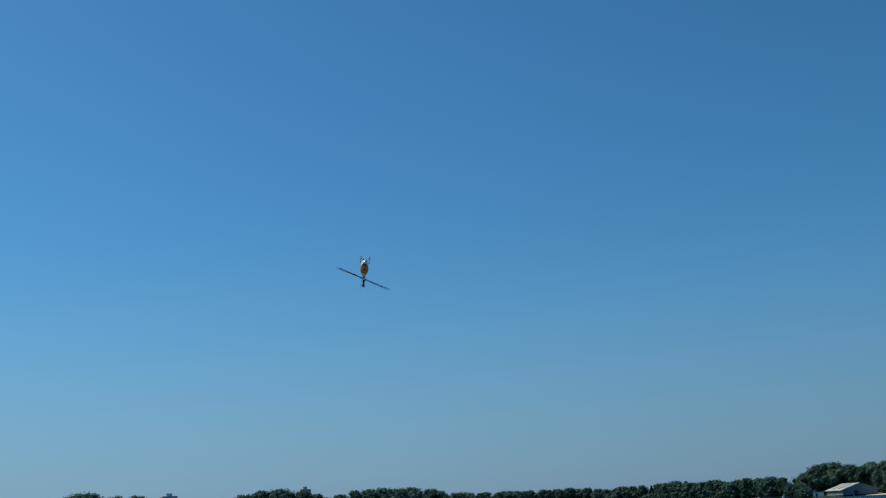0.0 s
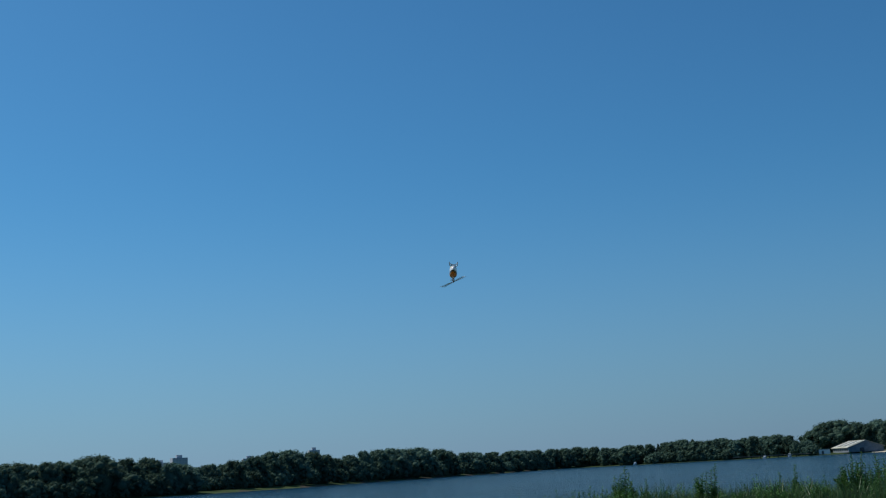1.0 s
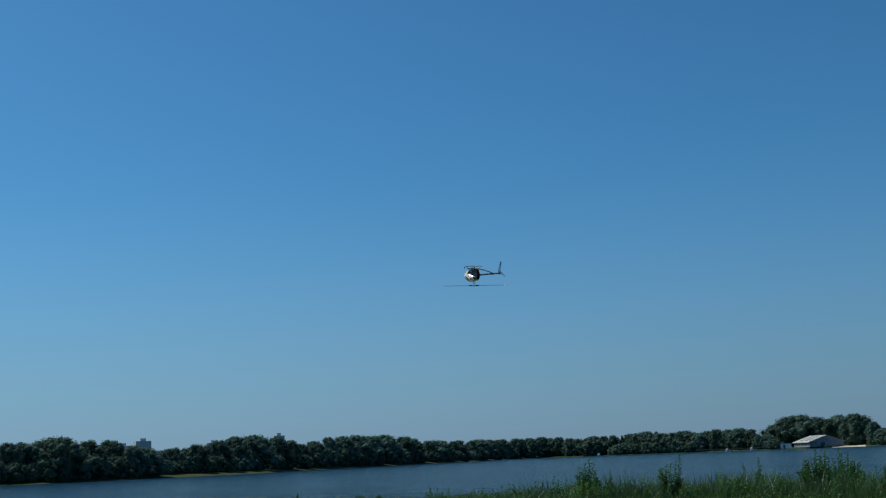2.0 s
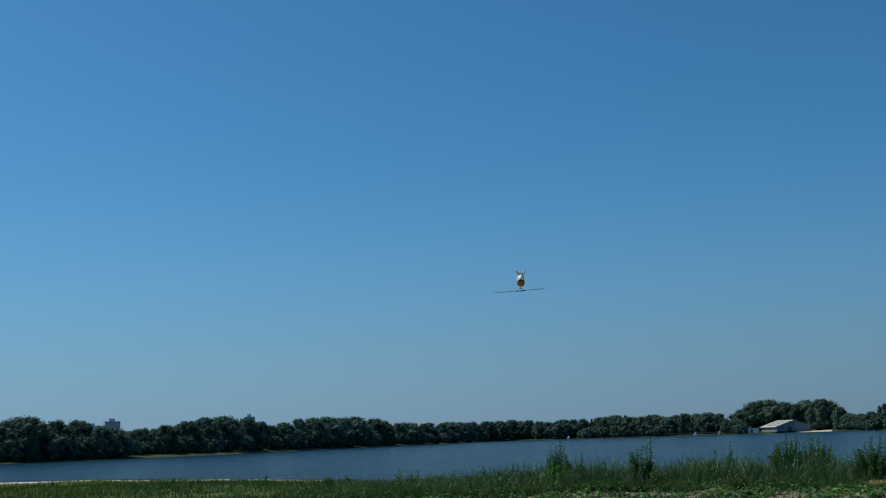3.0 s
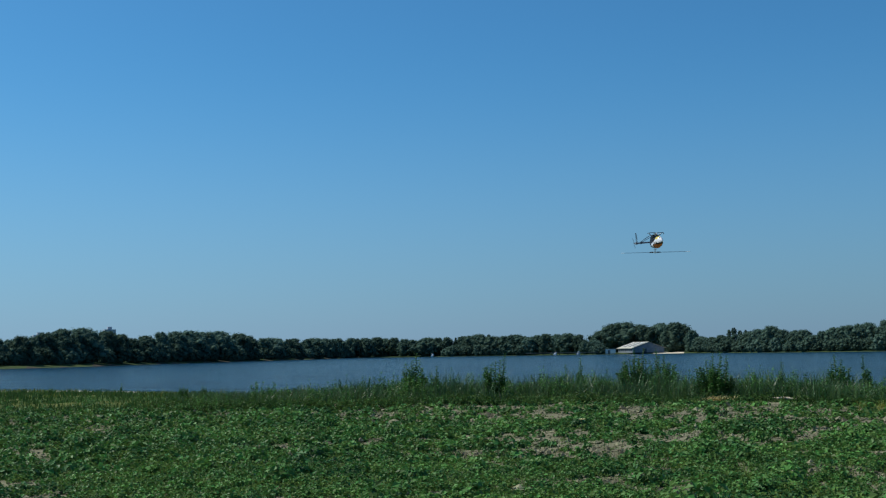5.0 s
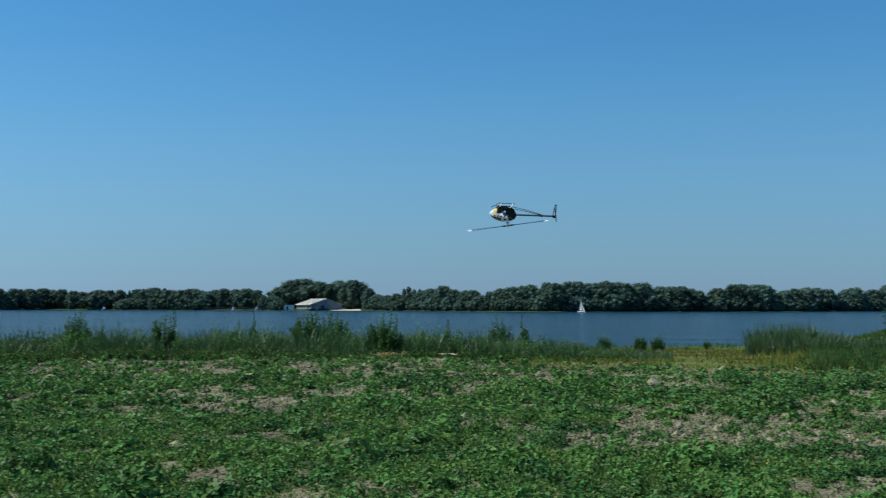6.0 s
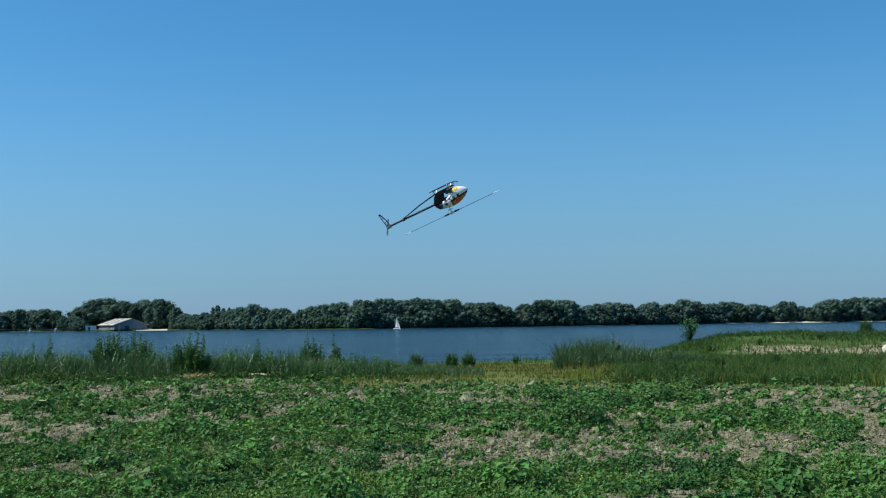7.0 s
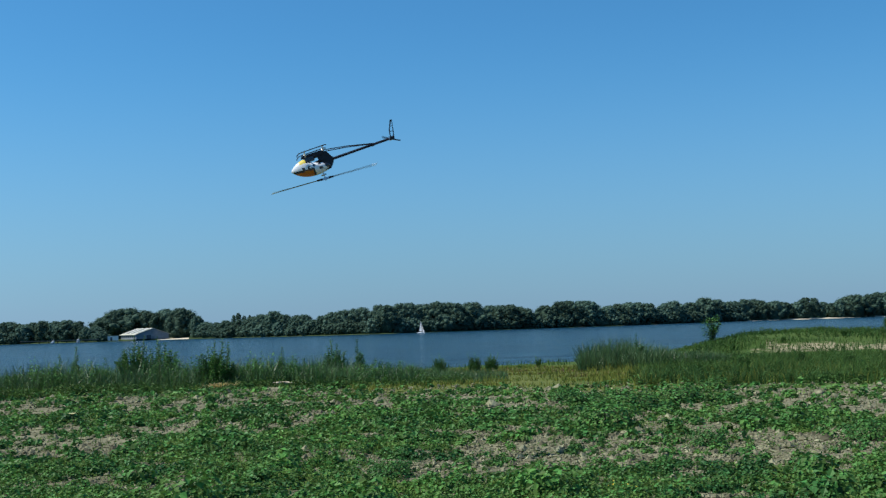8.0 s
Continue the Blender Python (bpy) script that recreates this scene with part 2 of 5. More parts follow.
# ---------------------------------------------------------------- the lie of the land
WATER_Z = -1.0
NEAR_AZ = [-180, -110, -60, -30, -20, -12, -8, -3, 3, 10, 25, 33, 40, 50, 60, 90, 120, 180]
EDGE_D = [900, 900, 40, 29, 28, 28, 30, 30, 31, 36, 37, 40, 46, 58, 64, 70, 900, 900]
SHORE_D = [3000, 3000, 140, 112, 102, 90, 79, 76, 70, 62, 60, 68, 88, 112, 120, 130, 3000, 3000]
FAR_AZ = [-110, -60, -40, -22, -14.5, -10, -8, -2, 4, 8, 11, 14, 18, 25, 29, 31, 33, 38, 43, 47, 53, 60, 90, 120]
FAR_D = [1000, 980, 900, 840, 770, 700, 640, 600, 560, 585, 650, 715, 722, 790, 830, 800, 640, 500, 400, 360, 325, 310, 300, 320]


def smooth01(x, a, b):
    t = np.clip((x - a) / (b - a), 0, 1)
    return t * t * (3 - 2 * t)


def ripple(x, y):
    return np.sin(x * 0.9 + 1.3 * np.sin(y * 0.53)) * np.sin(y * 0.77 + 1.7 * np.sin(x * 0.41))


def ground_z(x, y):
    x, y = np.asarray(x, float), np.asarray(y, float)
    d = np.hypot(x, y)
    az = np.degrees(np.arctan2(-x, y))
    e, w, f = np.interp(az, NEAR_AZ, EDGE_D), np.interp(az, NEAR_AZ, SHORE_D), np.interp(az, FAR_AZ, FAR_D)
    z = 0.045 * ripple(x, y) + 0.02 * ripple(x * 3.1 + 4, y * 2.7) + 0.03 * ripple(x * 0.3, y * 0.37)
    z = z + 0.022 * ripple(x * 4.1 + 1, y * 3.7) * ripple(x * 1.3, y * 1.1 + 2)
    fall = np.clip((d - e) / (w - e), 0, None)
    z = z - np.minimum(fall, 1 + 1.5 * np.clip((d - w) / 40, 0, 1))
    mound = smooth01(-az, 8.5, 14.0) * (1 - smooth01(-az, 50, 90))
    z = z + mound * 1.25 * np.exp(-((d - 69) / 11.5) ** 2) * (1 + 0.12 * ripple(x * 0.35, y * 0.35))
    far = np.clip((d - (f - 30)) / 30, 0, 1) * 1.5 + np.clip((d - f) / 12, 0, 1) * 0.9 + np.clip((d - f - 12) / 60, 0, 1) * 0.5
    lake = d > w + 40
    return np.where(lake, np.minimum(z + far, 0.4), z)


def build_land():
    azs = np.concatenate([np.arange(-180, -32, 4.0), np.arange(-32, 70, 0.75), np.arange(70, 180, 4.0)])
    rs = np.concatenate([[0.5, 2, 4, 6], np.arange(7.5, 38, 0.3), np.arange(38, 46, 0.9), np.arange(46, 125, 2.0), np.geomspace(126, 300, 8), np.arange(305, 900, 12), np.geomspace(910, 4600, 12)])
    A, D = np.meshgrid(np.radians(azs), rs, indexing="ij")
    x, y = -np.sin(A) * D, np.cos(A) * D
    z = ground_z(x, y)
    na, nr = len(azs), len(rs)
    verts = np.stack([x, y, z], -1).reshape(-1, 3)
    faces, idx = [], []
    rng = np.random.default_rng(4)
    for i in range(na):
        j = (i + 1) % na
        az = azs[i]
        e, w, f = np.interp(az, NEAR_AZ, EDGE_D), np.interp(az, NEAR_AZ, SHORE_D), np.interp(az, FAR_AZ, FAR_D)
        for k in range(nr - 1):
            faces.append((i * nr + k, i * nr + k + 1, j * nr + k + 1, j * nr + k))
            d = rs[k]
            px, py = polar(az, d)
            wob = noise.noise((px * 0.12, py * 0.12, 3.0))
            if d < min(e, 37) + wob * 5 - 1:
                m = 0
            elif d < w:
                m = 1
                sandy = noise.noise((px * 0.09, py * 0.16, 9.0))
                if az < -15.4 + 3.5 * wob and 54.5 + 4 * wob < d < 60 + 3 * wob:
                    m = 6
                elif az > 33 and d > w - 16 and sandy > -0.1:
                    m = 3
                elif -10 < az < 5 and d < 64:
                    m = 2 if sandy > -0.35 else 1
                elif az > 36:
                    m = 2 if sandy > -0.1 else 1
                elif sandy > 0.25 and az > -11:
                    m = 2
            elif d < f - 12:
                m = 4
            else:
                m = 5
                if (az < -14 and d < f + 8) or (13 < az < 15.2 and d < f + 14):
                    m = 3
            idx.append(m)
    centre = len(verts)
    verts = np.vstack([verts, [0, 0, 0]])
    for i in range(na):
        faces.append((centre, i * nr, ((i + 1) % na) * nr))
        idx.append(0)
    me = mesh_data("ground", verts, [tuple(int(q) for q in fc) for fc in faces], [SOIL, TURF, DRYTURF, SAND, MUD, MEADOW, SANDY], idx, smooth=True)
    tagged(new("ground", me), "weedy dry soil field falling to a grassy lake bank", "ground", kind="structure")


def build_lake():
    azs = np.arange(0, 360, 5.0)
    rs = [20, 60, 150, 400, 1000, 2200]
    verts, faces = [], []
    for a in azs:
        for r in rs:
            verts.append((*polar(a, r), WATER_Z))
    n = len(rs)
    for i in range(len(azs)):
        j = (i + 1) % len(azs)
        for k in range(n - 1):
            faces.append((i * n + k, i * n + k + 1, j * n + k + 1, j * n + k))
    tagged(new("water", mesh_data("water", verts, faces, [WATER])), "rippled deep blue lake water", "lake", kind="structure")


build_land()
build_lake()


# ---------------------------------------------------------------- trees of the far shore
def leaf_cards(rng, centres, normals, size):
    """Small bent leaf clumps, each a folded diamond, facing roughly along the normals."""
    n = len(centres)
    nrm = normals + rng.normal(0, 1.5, (n, 3))
    nrm /= np.linalg.norm(nrm, axis=1)[:, None]
    a = np.cross(nrm, rng.normal(0, 1, (n, 3)))
    a /= np.linalg.norm(a, axis=1)[:, None]
    b = np.cross(nrm, a)
    s = (size * rng.uniform(0.6, 1.4, n))[:, None]
    v = np.stack([centres - a * s, centres + b * s * 0.6 - nrm * s * 0.25, centres + a * s, centres - b * s * 0.6 - nrm * s * 0.25], 1).reshape(-1, 3)
    i = np.arange(n)[:, None] * 4
    f = np.concatenate([i + [0, 1, 2], i + [0, 2, 3]])
    return v, f


def tree_mould(seed, width, low, lobes, cards, pointed=0.0, clump=0.03):
    """A tree one metre high: a tapered trunk with limbs and a crown of leaf clumps."""
    rng = np.random.default_rng(seed)
    root = new("broadleaf_tree")
    bm = bmesh.new()
    tube(bm, [(0, 0, -0.03), (0.005, 0.005, low), (0.01, -0.01, 0.55), (0, 0, 0.86)], [0.028, 0.02, 0.012, 0.003], 6)
    for k in range(5):
        a = k * 2.4 + rng.uniform(0, 1)
        r = width * rng.uniform(0.25, 0.4)
        z = low + 0.08 + 0.09 * k
        tube(bm, [(0, 0, z), (r * 0.5 * math.cos(a), r * 0.5 * math.sin(a), z + 0.1), (r * math.cos(a), r * math.sin(a), z + 0.17)], [0.01, 0.007, 0.002], 5)
    part("trunk", bm, BARK, root)
    cs, rs_ = [], []
    for k in range(lobes):
        u = (k + 0.5) / lobes
        z = low + 0.06 + (0.95 - low - 0.06) * u
        prof = math.sin(math.pi * min(1, 0.2 + 0.78 * u)) ** 0.6 * (1 - pointed * u)
        a = k * 2.399 + rng.uniform(-0.5, 0.5)
        swell = 1 + 0.25 * math.sin(3 * a + seed) * math.sin(7 * u + seed)
        rr = width * 0.5 * prof * rng.uniform(0.45, 0.92) * swell
        cs.append((rr * math.cos(a), rr * math.sin(a), z))
        rs_.append(width * rng.uniform(0.06, 0.12) * (0.7 + 0.4 * prof))
    for k in range(4):
        u = 0.2 + 0.2 * k
        prof = math.sin(math.pi * (0.2 + 0.78 * u)) ** 0.6 * (1 - pointed * u)
        cs.append((0, 0, low + (0.95 - low) * u))
        rs_.append(width * 0.5 * prof * 0.8)
    verts, faces, idx = [], [], []
    off = 0
    for c, r in zip(cs, rs_):
        r = min(r, 1.0 - c[2])
        bm = bmesh.new()
        bmesh.ops.create_icosphere(bm, subdivisions=1 if r < 0.14 * width else 2, radius=r * 0.72)
        for v in bm.verts:
            v.co = Vector(c) + v.co * (1 + 0.5 * noise.noise((v.co + Vector(c)) * 14 / (width + 0.3)))
        bm.verts.index_update()
        verts += [tuple(v.co) for v in bm.verts]
        faces += [tuple(off + v.index for v in fc.verts) for fc in bm.faces]
        idx += [1] * len(bm.faces)
        off += len(bm.verts)
        bm.free()
    n = cards // lobes
    for c, r in zip(cs, rs_):
        r = min(r, 1.0 - c[2])
        nn = rng.normal(0, 1, (n, 3))
        nn /= np.linalg.norm(nn, axis=1)[:, None]
        ctr = np.array(c) + nn * (r * rng.uniform(0.85, 1.2, n))[:, None]
        v, f = leaf_cards(rng, ctr, nn, clump)
        verts += v.tolist()
        faces += (f + off).tolist()
        idx += [0] * len(f)
        off += len(v)
    crown = new("crown", mesh_data("crown", verts, [tuple(q) for q in faces], [LEAF, SHADELEAF], idx, smooth=True))
    crown.parent = root
    return root


BROAD = [tree_mould(11 + k, 0.9 + 0.1 * k, 0.05, 90, 5400, 0.0, 0.018) for k in range(5)]
REAR = [tree_mould(41 + k, 0.95 + 0.1 * k, 0.05, 40, 900, 0.0, 0.026) for k in range(2)]
TALL = [tree_mould(21 + k, 0.42 + 0.05 * k, 0.06, 44, 1800, 0.45, 0.018) for k in range(3)]
BUSHY = [tree_mould(31 + k, 1.5 + 0.15 * k, 0.02, 80, 2800, 0.0, 0.024) for k in range(3)]
for r_ in BROAD + TALL + BUSHY + REAR:
    r_.matrix_basis = Matrix.Translation((0, -400, 0.0))

# outline of the woods against the sky: azimuth and height, both in degrees
SKY_AZ = [75, 57, 54, 52.6, 52, 51.4, 50.6, 49.8, 48.3, 47.7, 47.4, 46.9, 46.4, 46, 45, 43.3, 42.7, 41.9, 41.5, 40.7, 40.3, 39.8, 39.6, 39.2, 37.2, 36.2, 35, 32, 29, 27.3, 25.3, 24.6, 23.6, 23, 22.1, 21.3, 20, 19, 18.5]
SKY_EL = [1.5, 1.5, 1.55, 1.7, 1.47, 1.5, 1.6, 1.36, 1.05, 0.86, 1.1, 0.95, 1.15, 0.93, 1.45, 1.5, 1.36, 1.42, 1.1, 0.88, 1.28, 1.3, 1.0, 1.3, 1.3, 1.14, 0.87, 0.82, 0.82, 0.73, 0.82, 0.8, 0.98, 0.76, 0.86, 0.77, 0.9, 0.9, 0.42]
SKY2_AZ = [18.4, 18, 17.7, 17.3, 16.7, 16, 15.5, 14.7, 14, 13.6, 13.1, 12.7, 11.8, 11.4, 11.1, 10.9, 10.6, 10, 9.3, 8.8, 8.2, 7.7, 6.8, 5.2, 4.4, 2.5, -0.4, -1.2, -2.3, -3.1, -3.9]
SKY2_EL = [0.4, 0.55, 1.05, 1.3, 1.38, 1.38, 1.15, 1.38, 1.42, 1.18, 0.79, 0.5, 0.65, 1.08, 0.88, 1.08, 0.82, 1.04, 1.03, 0.8, 0.91, 0.6, 0.87, 1.11, 1.24, 1.25, 1.22, 1.04, 1.03, 0.82, 0.66]
SKY3_AZ = [-4.2, -4.6, -5.3, -6.3, -6.8, -7.8, -9.2, -9.6, -10.2, -11, -11.5, -11.9, -12.5, -13, -13.7, -14.7, -16.3, -16.9, -17.7, -18.2, -18.7, -21.4, -26, -40]
SKY3_EL = [1.0, 1.08, 1.16, 1.03, 0.66, 0.93, 0.91, 0.52, 0.92, 1.02, 0.7, 1.0, 1.03, 0.76, 0.93, 0.8, 0.63, 0.95, 0.55, 0.6, 0.93, 1.0, 1.0, 1.0]
_o = sorted(zip(SKY_AZ + SKY2_AZ + SKY3_AZ, SKY_EL + SKY2_EL + SKY3_EL))
OUT_AZ, OUT_EL = [p[0] for p in _o], [p[1] for p in _o]


def plant_tree(mould, az, d, h, spin, label, group, wide=1.0):
    x, y = polar(az, d)
    z = float(ground_z(x, y))
    t = copy_thing(mould, pose(x, y, z - 0.02 * h, 0, 0, spin))
    t.scale = (h * wide, h * wide, h)
    tagged(t, label, "tree", group)
    return t


def build_woods():
    rng = random.Random(8)
    az = 60.0
    while az > -27:
        f = float(np.interp(az, FAR_AZ, FAR_D))
        back = 20 if 31.5 < az < 48 else 8
        if 14.2 < az < 18.0:
            back = 44  # behind the boathouse
        d = f + back + rng.uniform(0, 10)
        el = float(np.interp(az, OUT_AZ, OUT_EL))
        x, y = polar(az, d)
        h = d * math.tan(radians(el)) + 1.62 - float(ground_z(x, y))
        tall = (10.7 < az < 11.6) or (23.4 < az < 23.8) or (24.85 < az < 25.15) or (43 < az < 45.5 and rng.random() < 0.5)
        mould = rng.choice(TALL if tall else BROAD)
        wide = 1.0 if tall else rng.uniform(0.8, 1.3)
        label = "slender dark green poplar on the far shore" if tall else "dense dark green broadleaf tree on the far shore"
        plant_tree(mould, az, d, h * rng.uniform(0.97, 1.06), rng.uniform(0, 360), label, "trees on the far shore", wide)
        w = h * (0.42 if tall else 0.95) * wide
        az -= math.degrees(w / d) * rng.uniform(0.3, 0.62)
    # a second row behind, which closes the gaps
    vs, fs, ms, off = [], [], [], 0
    az = 60.0
    while az > -27:
        d = float(np.interp(az, FAR_AZ, FAR_D)) + 45 + rng.uniform(0, 20)
        el = min(float(np.interp(az + q, OUT_AZ, OUT_EL)) for q in (-0.35, 0, 0.35)) * 0.93
        h = d * math.tan(radians(el)) + 1.3
        crown = rng.choice(REAR).children[1].data
        co = np.empty(len(crown.vertices) * 3)
        crown.vertices.foreach_get("co", co)
        co = co.reshape(-1, 3)
        a = rng.uniform(0, 6.28)
        x, y = polar(az, d)
        rot = np.array([[math.cos(a), -math.sin(a)], [math.sin(a), math.cos(a)]])
        xy = co[:, :2] @ rot.T * h * 1.2
        vs.append(np.column_stack([xy[:, 0] + x, xy[:, 1] + y, co[:, 2] * h + float(ground_z(x, y)) - 0.05 * h]))
        fs += [tuple(q + off for q in p.vertices) for p in crown.polygons]
        mi = np.empty(len(crown.polygons), dtype=np.int32)
        crown.polygons.foreach_get("material_index", mi)
        ms.append(mi)
        off += len(co)
        az -= math.degrees(h * 0.8 / d) * 0.8
    ob = new("far_woods", mesh_data("far_woods", np.vstack(vs), fs, [LEAF, SHADELEAF], np.concatenate(ms)))
    tagged(ob, "dense dark green woods behind the far shore", "woods", kind="stuff")
    # bushes along the waterside
    az = 60.0
    while az > -27:
        f = float(np.interp(az, FAR_AZ, FAR_D))
        back = 17 if 31.5 < az < 48 else 5
        d = f + back + rng.uniform(0, 4)
        h = d * radians(float(np.interp(az, OUT_AZ, OUT_EL))) * rng.uniform(0.35, 0.6) + 1.5
        clear = 12.9 < az < 17.7 or 18.4 < az < 21 or az < -14 or 25.8 < az < 30.5
        if not clear:
            b = plant_tree(rng.choice(BUSHY), az, d, h, rng.uniform(0, 360), "rounded green willow bush at the waterside", "waterside bushes")
            tagged(b, category="bush").name = "willow_bush"
        az -= math.degrees(h * 1.2 / d) * rng.uniform(0.5, 0.8)


def drop_mould(root):
    for o in (*root.children_recursive, root):
        bpy.data.objects.remove(o)


build_woods()
for r_ in BROAD + TALL + BUSHY + REAR:
    drop_mould(r_)


# ---------------------------------------------------------------- buildings and boats far off
def thing(name, x, y, z, turn=0.0):
    ob = new(name)
    ob.matrix_basis = pose(x, y, z, 0, 0, turn)
    return ob


def build_boathouse():
    """A long hall with a shallow gable roof; local x along the ridge, y across."""
    x, y = polar(15.85, 733)
    z = float(ground_z(x, y)) - 0.15
    hall = tagged(thing("boathouse", x, y, z, -53), "low grey boathouse with a pale sheet roof on the spit", "building")
    L, W, E, R_ = 13.0, 10.5, 2.9, 6.4
    bm = bmesh.new()
    prism(bm, [(-W, 0), (W, 0), (W, E), (0, R_), (-W, E)], "x", -L, L)
    part("wall", bm, WALLING, hall)
    for side in (-1, 1):
        bm = bmesh.new()
        prism(bm, [(side * -0.05, R_ + 0.08), (side * (W + 0.9), E - 0.25), (side * (W + 0.9), E + 0.05), (side * -0.05, R_ + 0.4)], "x", -L - 0.6, L + 0.6)
        part("roof", bm, ROOFING, hall, "pale corrugated roof slope")
        for k in range(9):
            bm = bmesh.new()
            x0 = -L + 1.0 + k * 2.8
            sl = (R_ - E + 0.3) / (W + 0.9)
            prism(bm, [(side * 1.2, R_ + 0.42 - sl * 1.2), (side * 9.6, R_ + 0.42 - sl * 9.6), (side * 9.6, R_ + 0.62 - sl * 9.6), (side * 1.2, R_ + 0.62 - sl * 1.2)], "x", x0, x0 + 1.5)
            part("roof_panel", bm, WHITE if k % 3 == 1 else ROOFING, hall)
    for k in range(4):
        bm = bmesh.new()
        y0 = -8 + k * 4.2
        box(bm, L, L + 0.12, y0, y0 + 2.6, 0.0, 2.4)
        part("door", bm, DARKGLASS if k in (1,) else WALLING, hall)
    for k in range(7):
        bm = bmesh.new()
        x0 = -L + 1.5 + k * 3.5
        box(bm, x0, x0 + 2.0, -W - 0.12, -W, 1.0, 2.3)
        part("window", bm, DARKGLASS, hall)
    x, y = polar(17.35, 728)
    annex = tagged(thing("shed", x, y, float(ground_z(x, y)) - 0.1, 17), "small white flat-roofed shed beside the boathouse", "shed")
    bm = bmesh.new()
    box(bm, -3.2, 3.2, -2.5, 2.5, 0, 2.8)
    part("wall", bm, WHITE, annex)
    bm = bmesh.new()
    box(bm, -3.4, 3.4, -2.7, 2.7, 2.8, 3.05)
    part("roof", bm, ROOFING, annex)
    bm = bmesh.new()
    box(bm, -1.6, -0.4, -2.62, -2.5, 0, 2.1)
    part("door", bm, DARKGLASS, annex)


def build_pier():
    x0, y0 = polar(21.6, 716)
    x1, y1 = polar(18.0, 712)
    n = Vector((x1 - x0, y1 - y0, 0))
    pier = tagged(thing("pier", x0, y0, WATER_Z, math.degrees(math.atan2(n.y, n.x))), "low dark timber pier on posts beside the spit", "pier")
    bm = bmesh.new()
    box(bm, 0, n.length, -1.2, 1.2, 1.3, 1.75)
    part("deck", bm, BRICKISH, pier)
    k = 0.6
    while k < n.length:
        for s in (-1.0, 1.0):
            bm = bmesh.new()
            tube(bm, [(k, s, -1.5), (k, s, 1.3)], 0.16, 6)
            part("post", bm, BARK, pier)
        k += 5.2
    for az, hgt in ((18.95, 1.0), (20.1, 0.7), (26.3, 0.8)):
        d = float(np.interp(az, FAR_AZ, FAR_D)) - 9
        x, y = polar(az, d)
        boat = tagged(thing("moored_boat", x, y, WATER_Z, az + 70), "small white moored motor boat near the pier", "boat", "moored boats")
        hull(boat, 4.6, 1.7, 0.9 * hgt + 0.3)
        bm = bmesh.new()
        box(bm, -0.6, 0.9, -0.6, 0.6, 0.7, 1.7 + hgt * 0.4, 0.12)
        part("cabin", bm, WHITE, boat)


def hull(boat, length, beam, height):
    bm = bmesh.new()
    rings = []
    for u in (-1, -0.6, 0, 0.5, 0.8, 1.0):
        w = beam / 2 * (1 - max(0, u) ** 2.2) * (0.85 if u == -1 else 1)
        w = max(w, 0.02)
        rings.append([bm.verts.new((u * length / 2, s * w * q, zz)) for s, q, zz in ((-1, 1, height), (-1, 0.75, 0.1), (0, 0, -0.25), (1, 0.75, 0.1), (1, 1, height))])
    for a, b in zip(rings, rings[1:]):
        for k in range(4):
            bm.faces.new((a[k], a[k + 1], b[k + 1], b[k]))
        bm.faces.new((a[4], a[0], b[0], b[4]))
    bm.faces.new(rings[0])
    bm.faces.new(rings[-1][::-1])
    part("hull", bm, WHITE, boat)


def build_sailboat():
    boat = tagged(thing("sailboat", -20, 480, WATER_Z), "small white sailing dinghy under full sail on the lake", "boat")
    hull(boat, 4.4, 1.6, 0.55)
    bm = bmesh.new()
    tube(bm, [(0.4, 0, 0.2), (0.4, 0, 5.6)], [0.05, 0.03], 6)
    part("mast", bm, ALLOY, boat)
    bm = bmesh.new()
    tube(bm, [(0.4, 0, 0.95), (-1.8, 0.25, 0.95)], 0.035, 6)
    part("boom", bm, ALLOY, boat)
    for name, corners in (("mainsail", ((0.36, 0, 1.02), (-1.75, 0.25, 1.02), (0.36, 0, 5.5))), ("jib", ((2.0, 0, 0.65), (0.55, 0.22, 0.8), (0.5, 0, 4.4)))):
        bm = bmesh.new()
        a, b, c = (Vector(p) for p in corners)
        n = 6
        rows = []
        for i in range(n + 1):
            u = i / n
            row = []
            for j in range(4):
                v = j / 3
                p = (a * (1 - v) + b * v) * (1 - u) + c * u
                p.y += 0.28 * math.sin(math.pi * v) * (1 - u)
                row.append(p)
            rows.append(row)
        for off in (0.0, 0.02):
            grid = [[bm.verts.new(p + Vector((0, off, 0))) for p in row] for row in rows]
            for i in range(n):
                for j in range(3):
                    bm.faces.new((grid[i][j], grid[i][j + 1], grid[i + 1][j + 1], grid[i + 1][j]))
        part(name, bm, SAIL, boat)
    return boat


